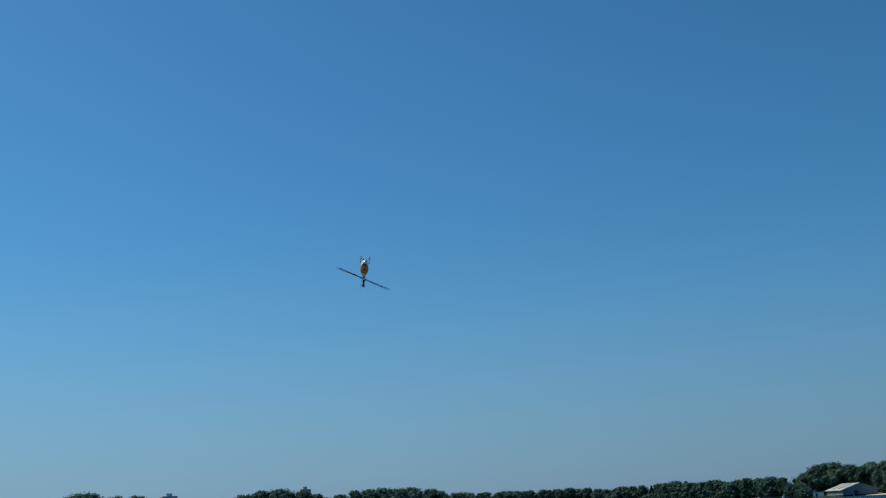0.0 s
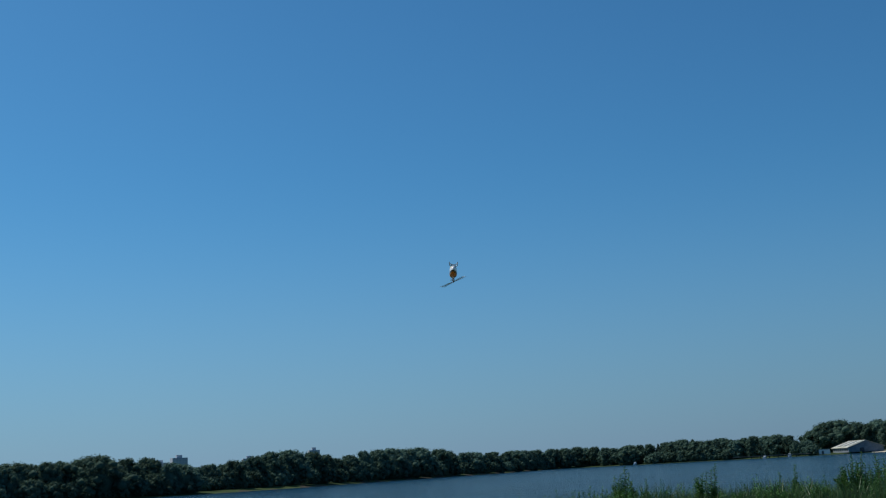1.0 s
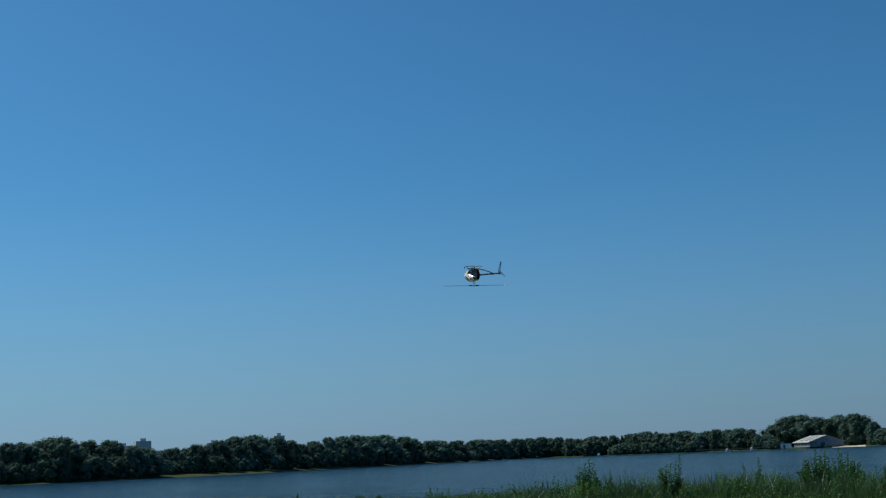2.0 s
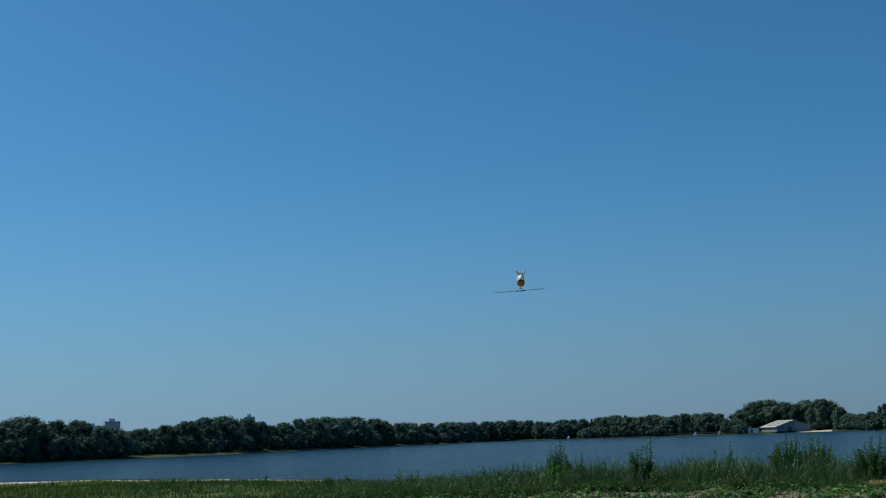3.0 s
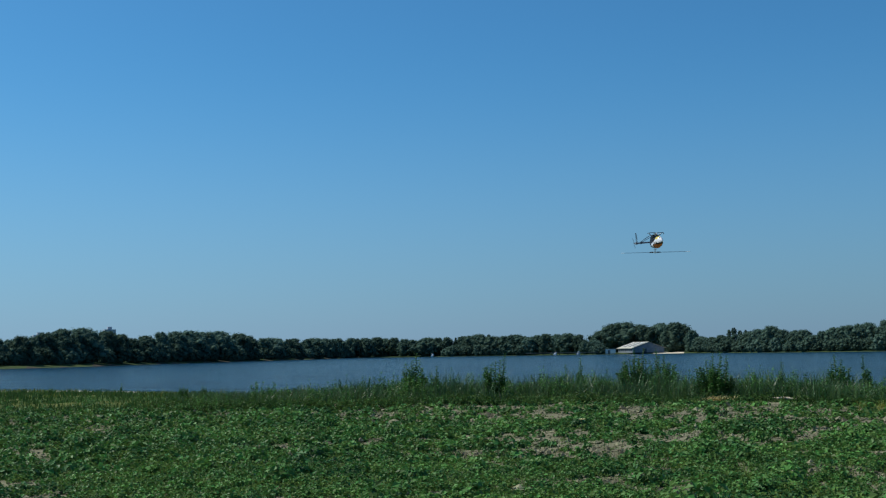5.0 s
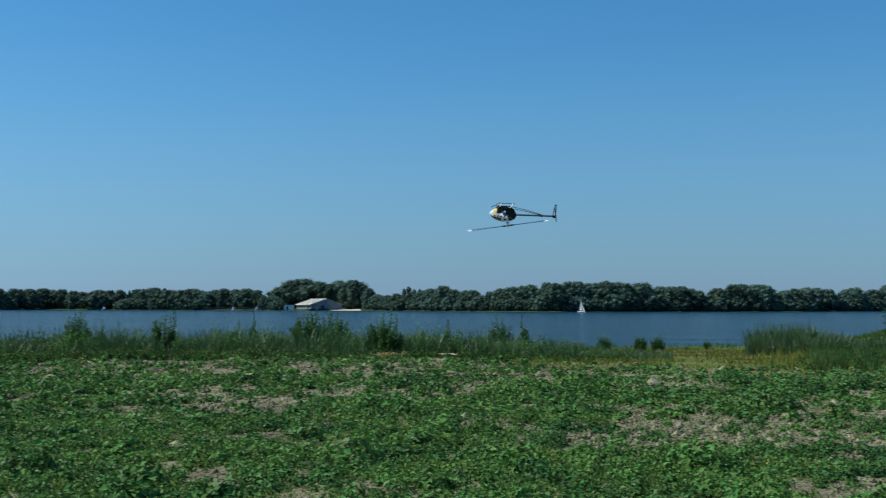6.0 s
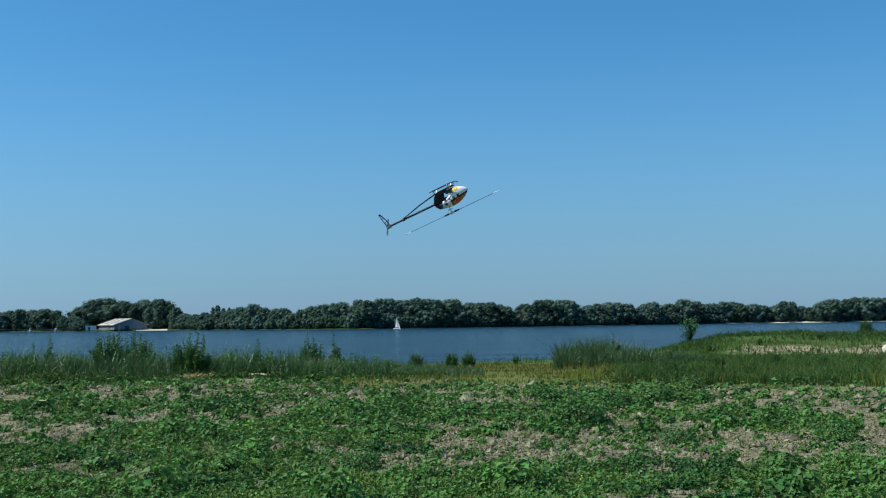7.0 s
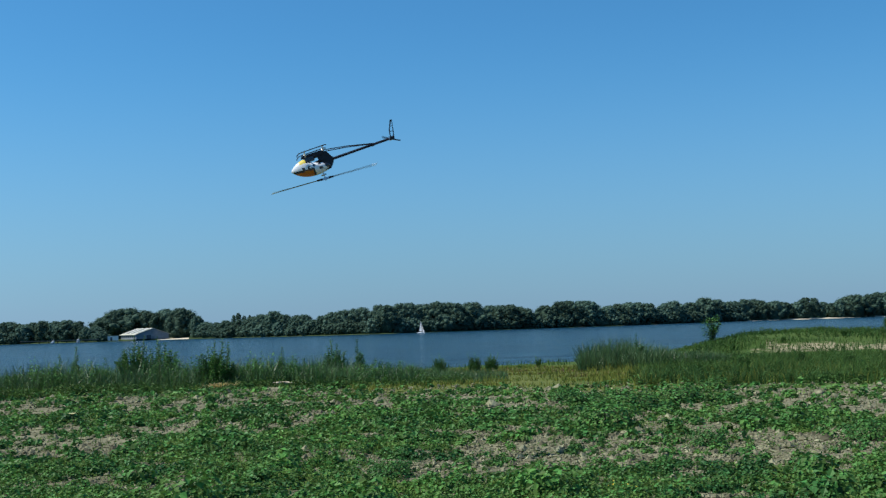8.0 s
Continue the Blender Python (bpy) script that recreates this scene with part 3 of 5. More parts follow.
def build_block(az, d, w, depth, top_el, storeys, bays, turn=0.0):
    x, y = polar(az, d)
    z = float(ground_z(x, y))
    h = d * math.tan(radians(top_el)) + 1.6 - z
    block = tagged(thing("apartment_block", x, y, z, az + turn), "distant concrete apartment tower behind the trees, coloured haze-blue", "building", "apartment blocks")
    bm = bmesh.new()
    box(bm, -w / 2, w / 2, -depth / 2, depth / 2, 0, h)
    part("wall", bm, CONCRETE, block)
    bm = bmesh.new()
    box(bm, -w * 0.18, w * 0.2, -depth * 0.2, depth * 0.2, h, h + 3)
    part("roof_house", bm, CONCRETE, block)
    st = h / storeys
    me = None
    for i in range(max(0, storeys - 8), storeys):
        for j in range(bays):
            if me is None:
                bm = bmesh.new()
                box(bm, 0, w / bays * 0.6, -0.2, 0, 0, st * 0.5)
                first = part("window", bm, HAZYGLASS, block)
                me = first.data
                ob = first
            else:
                ob = new("window", me)
                ob.parent = block
            ob.location = (-w / 2 + w / bays * (j + 0.2), -depth / 2 - 0.002, i * st + st * 0.3)


def build_pavilion():
    x, y = polar(-20.0, 848)
    pav = tagged(thing("beach_pavilion", x, y, float(ground_z(x, y)) - 0.1, -20), "low brown timber pavilion on the sandy beach", "building")
    bm = bmesh.new()
    box(bm, -8, 8, -3, 3, 0, 3.0)
    part("wall", bm, BRICKISH, pav)
    bm = bmesh.new()
    prism(bm, [(-3.8, 2.9), (3.8, 2.9), (0, 5.0)], "x", -9, 9)
    part("roof", bm, BRICKISH, pav)
    for k in range(5):
        bm = bmesh.new()
        box(bm, -7 + k * 3, -5.2 + k * 3, -3.1, -3.0, 0.8, 2.3)
        part("window", bm, DARKGLASS, pav)


build_boathouse()
build_pier()
build_block(48.75, 1250, 16, 14, 1.36, 14, 5, 12)
build_block(49.7, 1270, 20, 14, 1.16, 12, 6, 8)
build_block(42.2, 1300, 12, 12, 1.4, 15, 4, 10)
build_block(45.4, 1350, 14, 14, 1.16, 12, 4, 6)
build_pavilion()
SAILBOAT = build_sailboat()


# ---------------------------------------------------------------- herbs, grass and clods of the near shore
def scatter(rng, n, az0, az1, d0, d1, keep):
    """Places spread evenly over a sector of the plan, thinned by keep(x, y) in 0..1."""
    az = rng.uniform(az0, az1, n)
    d = np.sqrt(rng.uniform(d0 * d0, d1 * d1, n))
    a = np.radians(az)
    x, y = -np.sin(a) * d, np.cos(a) * d
    k = rng.uniform(0, 1, n) < keep(x, y)
    return x[k], y[k]


def patchy(x, y, scale, seed, lo, hi):
    """A soft patch pattern in 0..1 over the plan."""
    v = np.array([noise.noise((float(a) * scale, float(b) * scale, seed)) + 0.5 * noise.noise((float(a) * scale * 2.7, float(b) * scale * 2.7, seed + 7)) for a, b in zip(x, y)])
    return smooth01(v, lo, hi)


def herbs(name, label, rng, x, y, size, leaves, mat, upright=0.5, leaf=1.0):
    """Low broad-leaved plants: rosettes of folded leaves on the ground."""
    n = len(x)
    z = ground_z(x, y)
    base = np.repeat(np.stack([x, y, z], 1), leaves, 0)
    s = np.repeat(size * np.clip(rng.lognormal(0, 0.35, n), 0.5, 1.7), leaves)
    m = n * leaves
    yaw = rng.uniform(0, 2 * np.pi, m)
    lift = rng.uniform(0.1, 1.2, m) * upright * 1.3
    along = np.stack([np.cos(yaw) * np.cos(lift), np.sin(yaw) * np.cos(lift), np.sin(lift)], 1)
    side = np.stack([-np.sin(yaw), np.cos(yaw), np.zeros(m)], 1)
    up = np.cross(along, side)
    st = base + along * (s * rng.uniform(0.1, 0.75, m))[:, None] + np.stack([rng.normal(0, 0.25, m), rng.normal(0, 0.25, m), rng.uniform(0, 0.45, m)], 1) * s[:, None]
    ln = (s * leaf * rng.uniform(0.4, 0.75, m))[:, None]
    wd = ln * rng.uniform(0.28, 0.45, m)[:, None]
    v = np.stack([st, st + along * ln * 0.5 + side * wd + up * wd * 0.35, st + along * ln - np.array([0, 0, 0.15]) * ln, st + along * ln * 0.5 - side * wd + up * wd * 0.35], 1).reshape(-1, 3)
    i = np.arange(m)[:, None] * 4
    f = np.concatenate([i + [0, 1, 2], i + [0, 2, 3]])
    ob = new(name, mesh_data(name, v, f, [mat]))
    return tagged(ob, label, "weeds", kind="stuff")


def blades(name, label, rng, x, y, height, width, mat, lean=0.3, category="grass", rise=None):
    """Curved tapering grass blades, each standing on the ground."""
    n = len(x)
    z = ground_z(x, y) - 0.01
    h = height * rng.uniform(0.4, 1.15, n) * (0.7 + 0.45 * patchy(x, y, 0.8, 21.0, -0.5, 0.5))
    if rise is not None:
        h = h * rise(np.degrees(np.arctan2(-x, y))) * (0.75 + 0.4 * patchy(x, y, 0.5, 33.0, -0.5, 0.5))
    yaw = rng.uniform(0, 2 * np.pi, n)
    lz = rng.uniform(0, 1, n) * lean * h
    dx, dy = np.cos(yaw), np.sin(yaw)
    w = width * rng.uniform(0.6, 1.3, n)
    turn = rng.uniform(0, np.pi, n)
    sx, sy = np.cos(turn) * w / 2, np.sin(turn) * w / 2
    p0 = np.stack([x, y, z], 1)
    p1 = p0 + np.stack([dx * lz * 0.3, dy * lz * 0.3, h * 0.55], 1)
    p2 = p0 + np.stack([dx * lz, dy * lz, h], 1)
    sd = np.stack([sx, sy, 0 * sx], 1)
    v = np.stack([p0 - sd, p0 + sd, p1 + sd * 0.8, p1 - sd * 0.8, p2], 1).reshape(-1, 3)
    i = np.arange(n)[:, None] * 5
    quads = (i + [0, 1, 2, 3]).tolist()
    tris = (i + [3, 2, 4]).tolist()
    ob = new(name, mesh_data(name, v, quads + tris, [mat]))
    return tagged(ob, label, category, kind="stuff")


def clods(rng, x, y, size):
    n = len(x)
    z = ground_z(x, y)
    o = np.array([(1, 0, 0), (0, 1, 0), (-1, 0, 0), (0, -1, 0), (0, 0, 1), (0, 0, -0.6)], float)
    s = size * np.clip(rng.lognormal(0, 0.5, n), 0.3, 2.0)
    v = o[None] * s[:, None, None] * rng.uniform(0.5, 1.2, (n, 6, 1)) + rng.normal(0, 0.15, (n, 6, 3)) * s[:, None, None]
    v[:, :, 2] *= 0.7
    v += np.stack([x, y, z + s * 0.15], 1)[:, None]
    i = np.arange(n)[:, None] * 6
    f = np.concatenate([i + q for q in ([0, 1, 4], [1, 2, 4], [2, 3, 4], [3, 0, 4], [1, 0, 5], [2, 1, 5], [3, 2, 5], [0, 3, 5])])
    ob = new("soil_clods", mesh_data("soil_clods", v.reshape(-1, 3), f, [CLOD]))
    return tagged(ob, "dry crumbled clods of pale brown soil", "soil", kind="stuff")


def domes(name, label, rng, x, y, radius, leaves, leaf, mat, slim=0.42):
    """Low bushy plants: leaves set all over a dome, the upper ones facing the sky."""
    n = len(x)
    z = ground_z(x, y)
    r = np.repeat(radius * np.clip(rng.lognormal(0, 0.35, n), 0.45, 2.0), leaves)
    base = np.repeat(np.stack([x, y, z], 1), leaves, 0)
    m = n * leaves
    out = rng.normal(0, 1, (m, 3))
    out[:, 2] = np.abs(out[:, 2])
    out /= np.linalg.norm(out, axis=1)[:, None]
    at = base + out * (r * rng.uniform(0.55, 1.05, m))[:, None] * np.array([1, 1, np.float64(0.95)])
    face = out + rng.normal(0, 0.45, (m, 3)) + np.array([0, 0, 0.35])
    face /= np.linalg.norm(face, axis=1)[:, None]
    along = np.cross(face, rng.normal(0, 1, (m, 3)))
    along /= np.linalg.norm(along, axis=1)[:, None]
    side = np.cross(face, along)
    ln = (leaf * rng.uniform(0.6, 1.4, m) * np.clip(r / radius, 0.7, 1.3))[:, None]
    v = np.stack([at - along * ln * 0.5, at + side * ln * slim + face * ln * 0.12, at + along * ln * 0.5 - face * ln * 0.1, at - side * ln * slim + face * ln * 0.12], 1).reshape(-1, 3)
    i = np.arange(m)[:, None] * 4
    f = np.concatenate([i + [0, 1, 2], i + [0, 2, 3]])
    return tagged(new(name, mesh_data(name, v, f, [mat])), label, "weeds", kind="stuff")


# where the weeds grow thick and where the soil lies bare: x, y and the half widths
THICK = [(3.4, 22.7, 1.9, 3.0), (2.2, 17.2, 1.0, 1.0), (-0.3, 19.4, 1.7, 1.5), (-1.8, 20.3, 1.0, 1.6), (4.7, 17.8, 0.7, 1.8), (5.9, 17.3, 0.7, 1.2), (-3.2, 15.0, 2.0, 2.0), (3.4, 11.4, 2.6, 1.5), (-7.6, 21.9, 2.0, 1.5),
         (-6.8, 12.4, 1.6, 1.5), (-4.3, 10.5, 1.2, 0.9), (-0.6, 10.3, 1.4, 1.0), (-9.5, 13.0, 2.5, 2.0), (-14.0, 19.0, 3.5, 3.5), (-2.0, 12.6, 1.2, 0.9)]
BARE = [(-6.5, 30.5, 3.5, 3.0), (-2.6, 32.5, 2.5, 3.0), (1.0, 15.0, 2.1, 0.8), (4.8, 14.4, 2.2, 0.7), (8.0, 21.5, 2.3, 2.5), (-3.7, 12.2, 0.7, 0.4), (-0.2, 12.8, 0.8, 0.4), (-13.3, 26.0, 2.5, 1.8),
        (-5.9, 9.9, 0.9, 0.5), (-10.0, 31.0, 3.0, 2.5), (0.3, 13.9, 1.1, 0.5), (-16.0, 30.0, 2.5, 1.8), (1.5, 29.0, 2.5, 4.0), (-6.3, 17.3, 1.0, 0.8), (9.0, 27.0, 3.0, 2.0)]


def open_ground(x, y):
    """Nothing grows over the plank and the straw."""
    return (1 - np.exp(-((x + 5.45) / 0.9) ** 2 - ((y - 33.9) / 1.8) ** 2)) * (1 - 0.9 * np.exp(-((x + 7.5) / 0.5) ** 2 - ((y - 33.2) / 1.2) ** 2))


def build_field():
    rng = np.random.default_rng(12)

    def inside(x, y):
        az = np.degrees(np.arctan2(-x, y))
        return (1 - smooth01(np.hypot(x, y) - np.minimum(np.interp(az, NEAR_AZ, EDGE_D), 37), -2.5, 1.5)) * open_ground(x, y)

    def green(x, y):
        d = np.hypot(x, y)
        az = np.degrees(np.arctan2(-x, y))
        v = -0.03 - 0.08 * smooth01(d, 20, 27) + 0.2 * smooth01(az, 22, 32) - 0.16 * smooth01(-az, 1, 8) + 0.1 * (1 - smooth01(d, 11, 13.5)) + 0.25 * (1 - smooth01(d, 8.8, 10.5))
        for cx, cy, rx, ry in THICK:
            v = v + 0.55 * np.exp(-((x - cx) / rx) ** 2 - ((y - cy) / ry) ** 2)
        for cx, cy, rx, ry in BARE:
            v = v - 0.38 * np.exp(-((x - cx) / rx) ** 2 - ((y - cy) / ry) ** 2)
        v = v + 0.45 * (patchy(x, y, 0.6, 2.0, -0.6, 0.6) - 0.5) + 0.45 * (patchy(x, y, 1.5, 4.0, -0.6, 0.6) - 0.5)
        return np.clip(smooth01(v, -0.08, 0.5) + 0.1 + 0.13 * smooth01(d, 21, 28), 0, 1)

    soil = lambda x, y: (1 - smooth01(green(x, y), 0.1, 0.8)) * inside(x, y)
    grow = lambda x, y: green(x, y) * inside(x, y)
    low = "low broad-leaved green weeds covering the dry field"
    bushy = "bushy dark green weeds crowding over the dry field"
    # near, middle and far stretches of the field
    x, y = scatter(rng, 10400, -25, 54, 6.8, 16, grow)
    domes("weed_patch", bushy, rng, x, y, 0.075, 58, 0.036, WEED)
    x, y = scatter(rng, 9500, -26, 50, 16, 25, grow)
    domes("weed_patch", bushy, rng, x, y, 0.095, 36, 0.06, WEED)
    x, y = scatter(rng, 9500, -27, 58, 25, 38, grow)
    domes("weed_patch", bushy, rng, x, y, 0.11, 24, 0.085, WEED)
    x, y = scatter(rng, 700, -26, 50, 7, 34, lambda x, y: smooth01(green(x, y), 0.3, 0.9) * inside(x, y))
    domes("taller_weeds", "taller rounded green weeds standing over the others", rng, x, y, 0.18, 190, 0.055, WEED)
    x, y = scatter(rng, 1500, -26, 50, 7, 34, lambda x, y: grow(x, y) * patchy(x, y, 0.45, 31.0, 0.0, 0.5))
    domes("pale_weeds", "feathery yellow-green weeds among the darker ones", rng, x, y, 0.12, 70, 0.055, PALEWEED, 0.2)
    x, y = scatter(rng, 30000, -26, 56, 6.8, 20, grow)
    herbs("weed_patch", low, rng, x, y, 0.07, 9, PALEWEED, 0.8, 0.65)
    x, y = scatter(rng, 14000, -27, 58, 20, 38, grow)
    herbs("weed_patch", low, rng, x, y, 0.1, 8, PALEWEED, 0.7, 0.8)
    x, y = scatter(rng, 20000, -27, 56, 9, 37, lambda x, y: patchy(x, y, 0.35, 5.0, 0.0, 0.5) * 0.8 * inside(x, y))
    blades("field_grass", "thin yellow-green grass between the weeds", rng, x, y, 0.15, 0.012, GRASS, 0.7)
    x, y = scatter(rng, 40000, -26, 45, 6.8, 18, soil)
    clods(rng, x, y, 0.022)
    x, y = scatter(rng, 40000, -27, 56, 12, 37, soil)
    clods(rng, x, y, 0.032)
    x, y = scatter(rng, 11000, -27, 56, 8, 36, lambda x, y: soil(x, y) * patchy(x, y, 0.6, 9.0, -0.2, 0.4))
    clods(rng, x, y, 0.055)
    x, y = scatter(rng, 700, -27, 50, 22, 36, lambda x, y: soil(x, y) * patchy(x, y, 0.5, 19.0, -0.1, 0.4))
    clods(rng, x, y, 0.09)


def scrub(name, label, rng, x, y, height, leaves, leaf, mat, rise=None):
    """Upright leafy stalks: thin stems with narrow leaves standing off them, larger below."""
    n = len(x)
    z = ground_z(x, y)
    h = height * rng.uniform(0.5, 1.1, n) * (0.6 + 0.55 * patchy(x, y, 0.55, 41.0, -0.5, 0.5))
    if rise is not None:
        h = h * rise(np.degrees(np.arctan2(-x, y)))
    lean = rng.normal(0, 0.12, (n, 2))
    u = rng.uniform(0.03, 1.0, (n, leaves))
    px = x[:, None] + lean[:, :1] * h[:, None] * u
    py = y[:, None] + lean[:, 1:] * h[:, None] * u
    pz = z[:, None] + h[:, None] * u
    at = np.stack([px, py, pz], -1).reshape(-1, 3)
    m = n * leaves
    yaw, lift = rng.uniform(0, 2 * np.pi, m), rng.uniform(0.1, 1.2, m)
    along = np.stack([np.cos(yaw) * np.cos(lift), np.sin(yaw) * np.cos(lift), np.sin(lift)], 1)
    side = np.stack([-np.sin(yaw), np.cos(yaw), np.zeros(m)], 1)
    ln = (leaf * rng.uniform(0.6, 1.4, m) * (1.15 - 0.5 * u.reshape(-1)))[:, None]
    v = np.stack([at, at + along * ln * 0.5 + side * ln * 0.17, at + along * ln - np.array([0, 0, 0.2]) * ln, at + along * ln * 0.5 - side * ln * 0.17], 1).reshape(-1, 3)
    i = np.arange(m)[:, None] * 4
    f = np.concatenate([i + [0, 1, 2], i + [0, 2, 3]])
    foot = np.stack([x, y, z - 0.02], 1)
    tip = np.stack([x + lean[:, 0] * h, y + lean[:, 1] * h, z + h], 1)
    wide = np.array([0.007, 0.0, 0.0])
    deep = np.array([0.0035, 0.006, 0.0])
    k = np.arange(n)[:, None] * 4 + len(v)
    v = np.vstack([v, np.stack([foot - wide, foot + wide, foot + deep, tip], 1).reshape(-1, 3)])
    f = np.concatenate([f, k + [0, 1, 3], k + [1, 2, 3], k + [2, 0, 3]])
    return tagged(new(name, mesh_data(name, v, f, [mat])), label, "scrub", kind="stuff")


def build_bank():
    rng = np.random.default_rng(21)
    clump = lambda s, k, lo, hi: (lambda x, y: patchy(x, y, s, k, lo, hi))
    x, y = scatter(rng, 40000, -2.0, 40, 36.5, 46, clump(0.3, 1.0, -0.7, 0.1))
    blades("reed_bed", "dense green reed bed along the lake edge", rng, x, y, 0.92, 0.017, REED, 0.7, "reeds", lambda a: np.interp(a, [-2, 2, 7, 26, 33, 40], [0.25, 0.5, 1, 1, 0.55, 0.25]))
    x, y = scatter(rng, 24000, 0, 38, 35.8, 45, clump(0.3, 1.0, -0.8, 0.0))
    blades("reed_bed", "shorter green reeds and sedge before the reed bed", rng, x, y, 0.6, 0.022, REED, 0.9, "reeds", lambda a: np.interp(a, [0, 5, 30, 38], [0.4, 1, 1, 0.4]))
    x, y = scatter(rng, 19000, -13, -5.6, 45, 50, clump(0.3, 2.0, -0.9, -0.1))
    blades("reed_bed", "clump of tall green reeds on the bank", rng, x, y, 1.1, 0.021, REED, 0.6, "reeds", lambda a: np.interp(a, [-13, -10.5, -9, -6.6, -5.6], [0.4, 0.6, 0.95, 1, 0.7]))
    x, y = scatter(rng, 15000, 0, 40, 33.5, 42, lambda x, y: patchy(x, y, 0.35, 3.0, -0.5, 0.2) * open_ground(x, y))
    blades("bank_grass", "rank green grass at the edge of the field", rng, x, y, 0.42, 0.016, GRASS, 1.0)
    x, y = scatter(rng, 9000, -11, 3.5, 37, 56, clump(0.3, 61.0, -0.2, 0.4))
    blades("dock_stems", "reddish-brown dock and dead stems on the bank", rng, x, y, 0.16, 0.03, DOCK, 0.8)
    x, y = scatter(rng, 60000, -27, -8.5, 28.5, 53, clump(0.3, 4.0, -0.6, 0.2))
    blades("bank_grass", "tall green grass on the lake bank", rng, x, y, 0.42, 0.014, GRASS, 1.0)
    x, y = scatter(rng, 12000, -27, -6, 27.5, 46, clump(0.4, 14.0, -0.2, 0.4))
    blades("dry_grass", "yellowing seed grass along the edge of the field", rng, x, y, 0.36, 0.02, YELLOWGRASS, 0.6)
    x, y = scatter(rng, 4000, 2, 40, 37, 46, clump(0.4, 15.0, 0.0, 0.5))
    blades("dry_grass", "yellowing seed grass among the reeds", rng, x, y, 0.4, 0.02, YELLOWGRASS, 0.6)
    x, y = scatter(rng, 22000, -11, 6, 30, 62, clump(0.3, 6.0, -0.6, 0.3))
    blades("dry_grass", "short yellow-green grass on the sloping bank", rng, x, y, 0.17, 0.028, YELLOWGRASS, 0.5)
    x, y = scatter(rng, 3500, -11, 8, 50, 74, clump(0.35, 6.5, 0.0, 0.5))
    blades("bank_grass", "green grass at the water's edge", rng, x, y, 0.4, 0.03, GRASS, 0.5)
    x, y = scatter(rng, 56000, -28, -8, 52, 84, lambda x, y: patchy(x, y, 0.2, 8.0, -0.6, 0.2) * np.where((np.degrees(np.arctan2(-x, y)) < -14) & (np.hypot(x, y) > 54) & (np.hypot(x, y) < 60), 0.4, 1.0))
    blades("mound_grass", "green grass tufts on the sandy mound", rng, x, y, 0.3, 0.03, GRASS, 0.8)
    x, y = scatter(rng, 2600, 1.5, 36, 36.3, 42.5, clump(0.5, 51.0, -0.35, 0.35))
    scrub("bank_scrub", "ragged leafy green scrub along the reed bed", rng, x, y, 0.95, 34, 0.12, WEED, lambda a: np.interp(a, [1.5, 5, 10, 28, 36], [0.45, 0.8, 1, 1, 0.6]))
    x, y = scatter(rng, 1500, 26, 56, 33, 44, clump(0.4, 52.0, -0.1, 0.5))
    scrub("bank_scrub", "low leafy green scrub at the edge of the field", rng, x, y, 0.4, 24, 0.1, WEED)
    x, y = scatter(rng, 1500, -26, -9, 29, 47, clump(0.4, 53.0, 0.0, 0.5))
    scrub("bank_scrub", "leafy green scrub in the tall bank grass", rng, x, y, 0.5, 26, 0.1, GRASS)
    x, y = scatter(rng, 2600, 0, 42, 33.2, 38, lambda x, y: patchy(x, y, 0.5, 55.0, -0.5, 0.2) * open_ground(x, y))
    domes("edge_weeds", "rank green weeds where the field meets the reeds", rng, x, y, 0.16, 40, 0.1, GRASS, 0.2)
    x, y = scatter(rng, 1500, -26, -8, 28.5, 36, clump(0.5, 56.0, -0.4, 0.3))
    domes("edge_weeds", "rank green weeds where the field meets the bank", rng, x, y, 0.15, 36, 0.09, GRASS, 0.2)
    x, y = scatter(rng, 4200, -27, -10, 50, 80, lambda x, y: patchy(x, y, 0.25, 54.0, -0.3, 0.35) * np.where((x > 0.235 * y) & (np.hypot(x, y) > 53) & (np.hypot(x, y) < 62), 0.3, 1.0))
    scrub("mound_scrub", "low green scrub on the sandy mound", rng, x, y, 0.36, 22, 0.12, GRASS)
    x, y = scatter(rng, 34000, 28, 62, 34, 62, clump(0.25, 9.0, -0.8, 0.0))
    blades("meadow_grass", "mown-looking green grass on the low bank", rng, x, y, 0.25, 0.03, GRASS, 0.5)
    x, y = scatter(rng, 20000, 30, 62, 44, 110, lambda x, y: patchy(x, y, 0.2, 10.0, -0.3, 0.4) * np.where(np.hypot(x, y) > np.interp(np.degrees(np.arctan2(-x, y)), NEAR_AZ, SHORE_D) - 15, 0.12, 1.0))
    blades("meadow_grass", "yellowing grass on the low bank", rng, x, y, 0.25, 0.04, YELLOWGRASS, 0.5)


build_field()
build_bank()


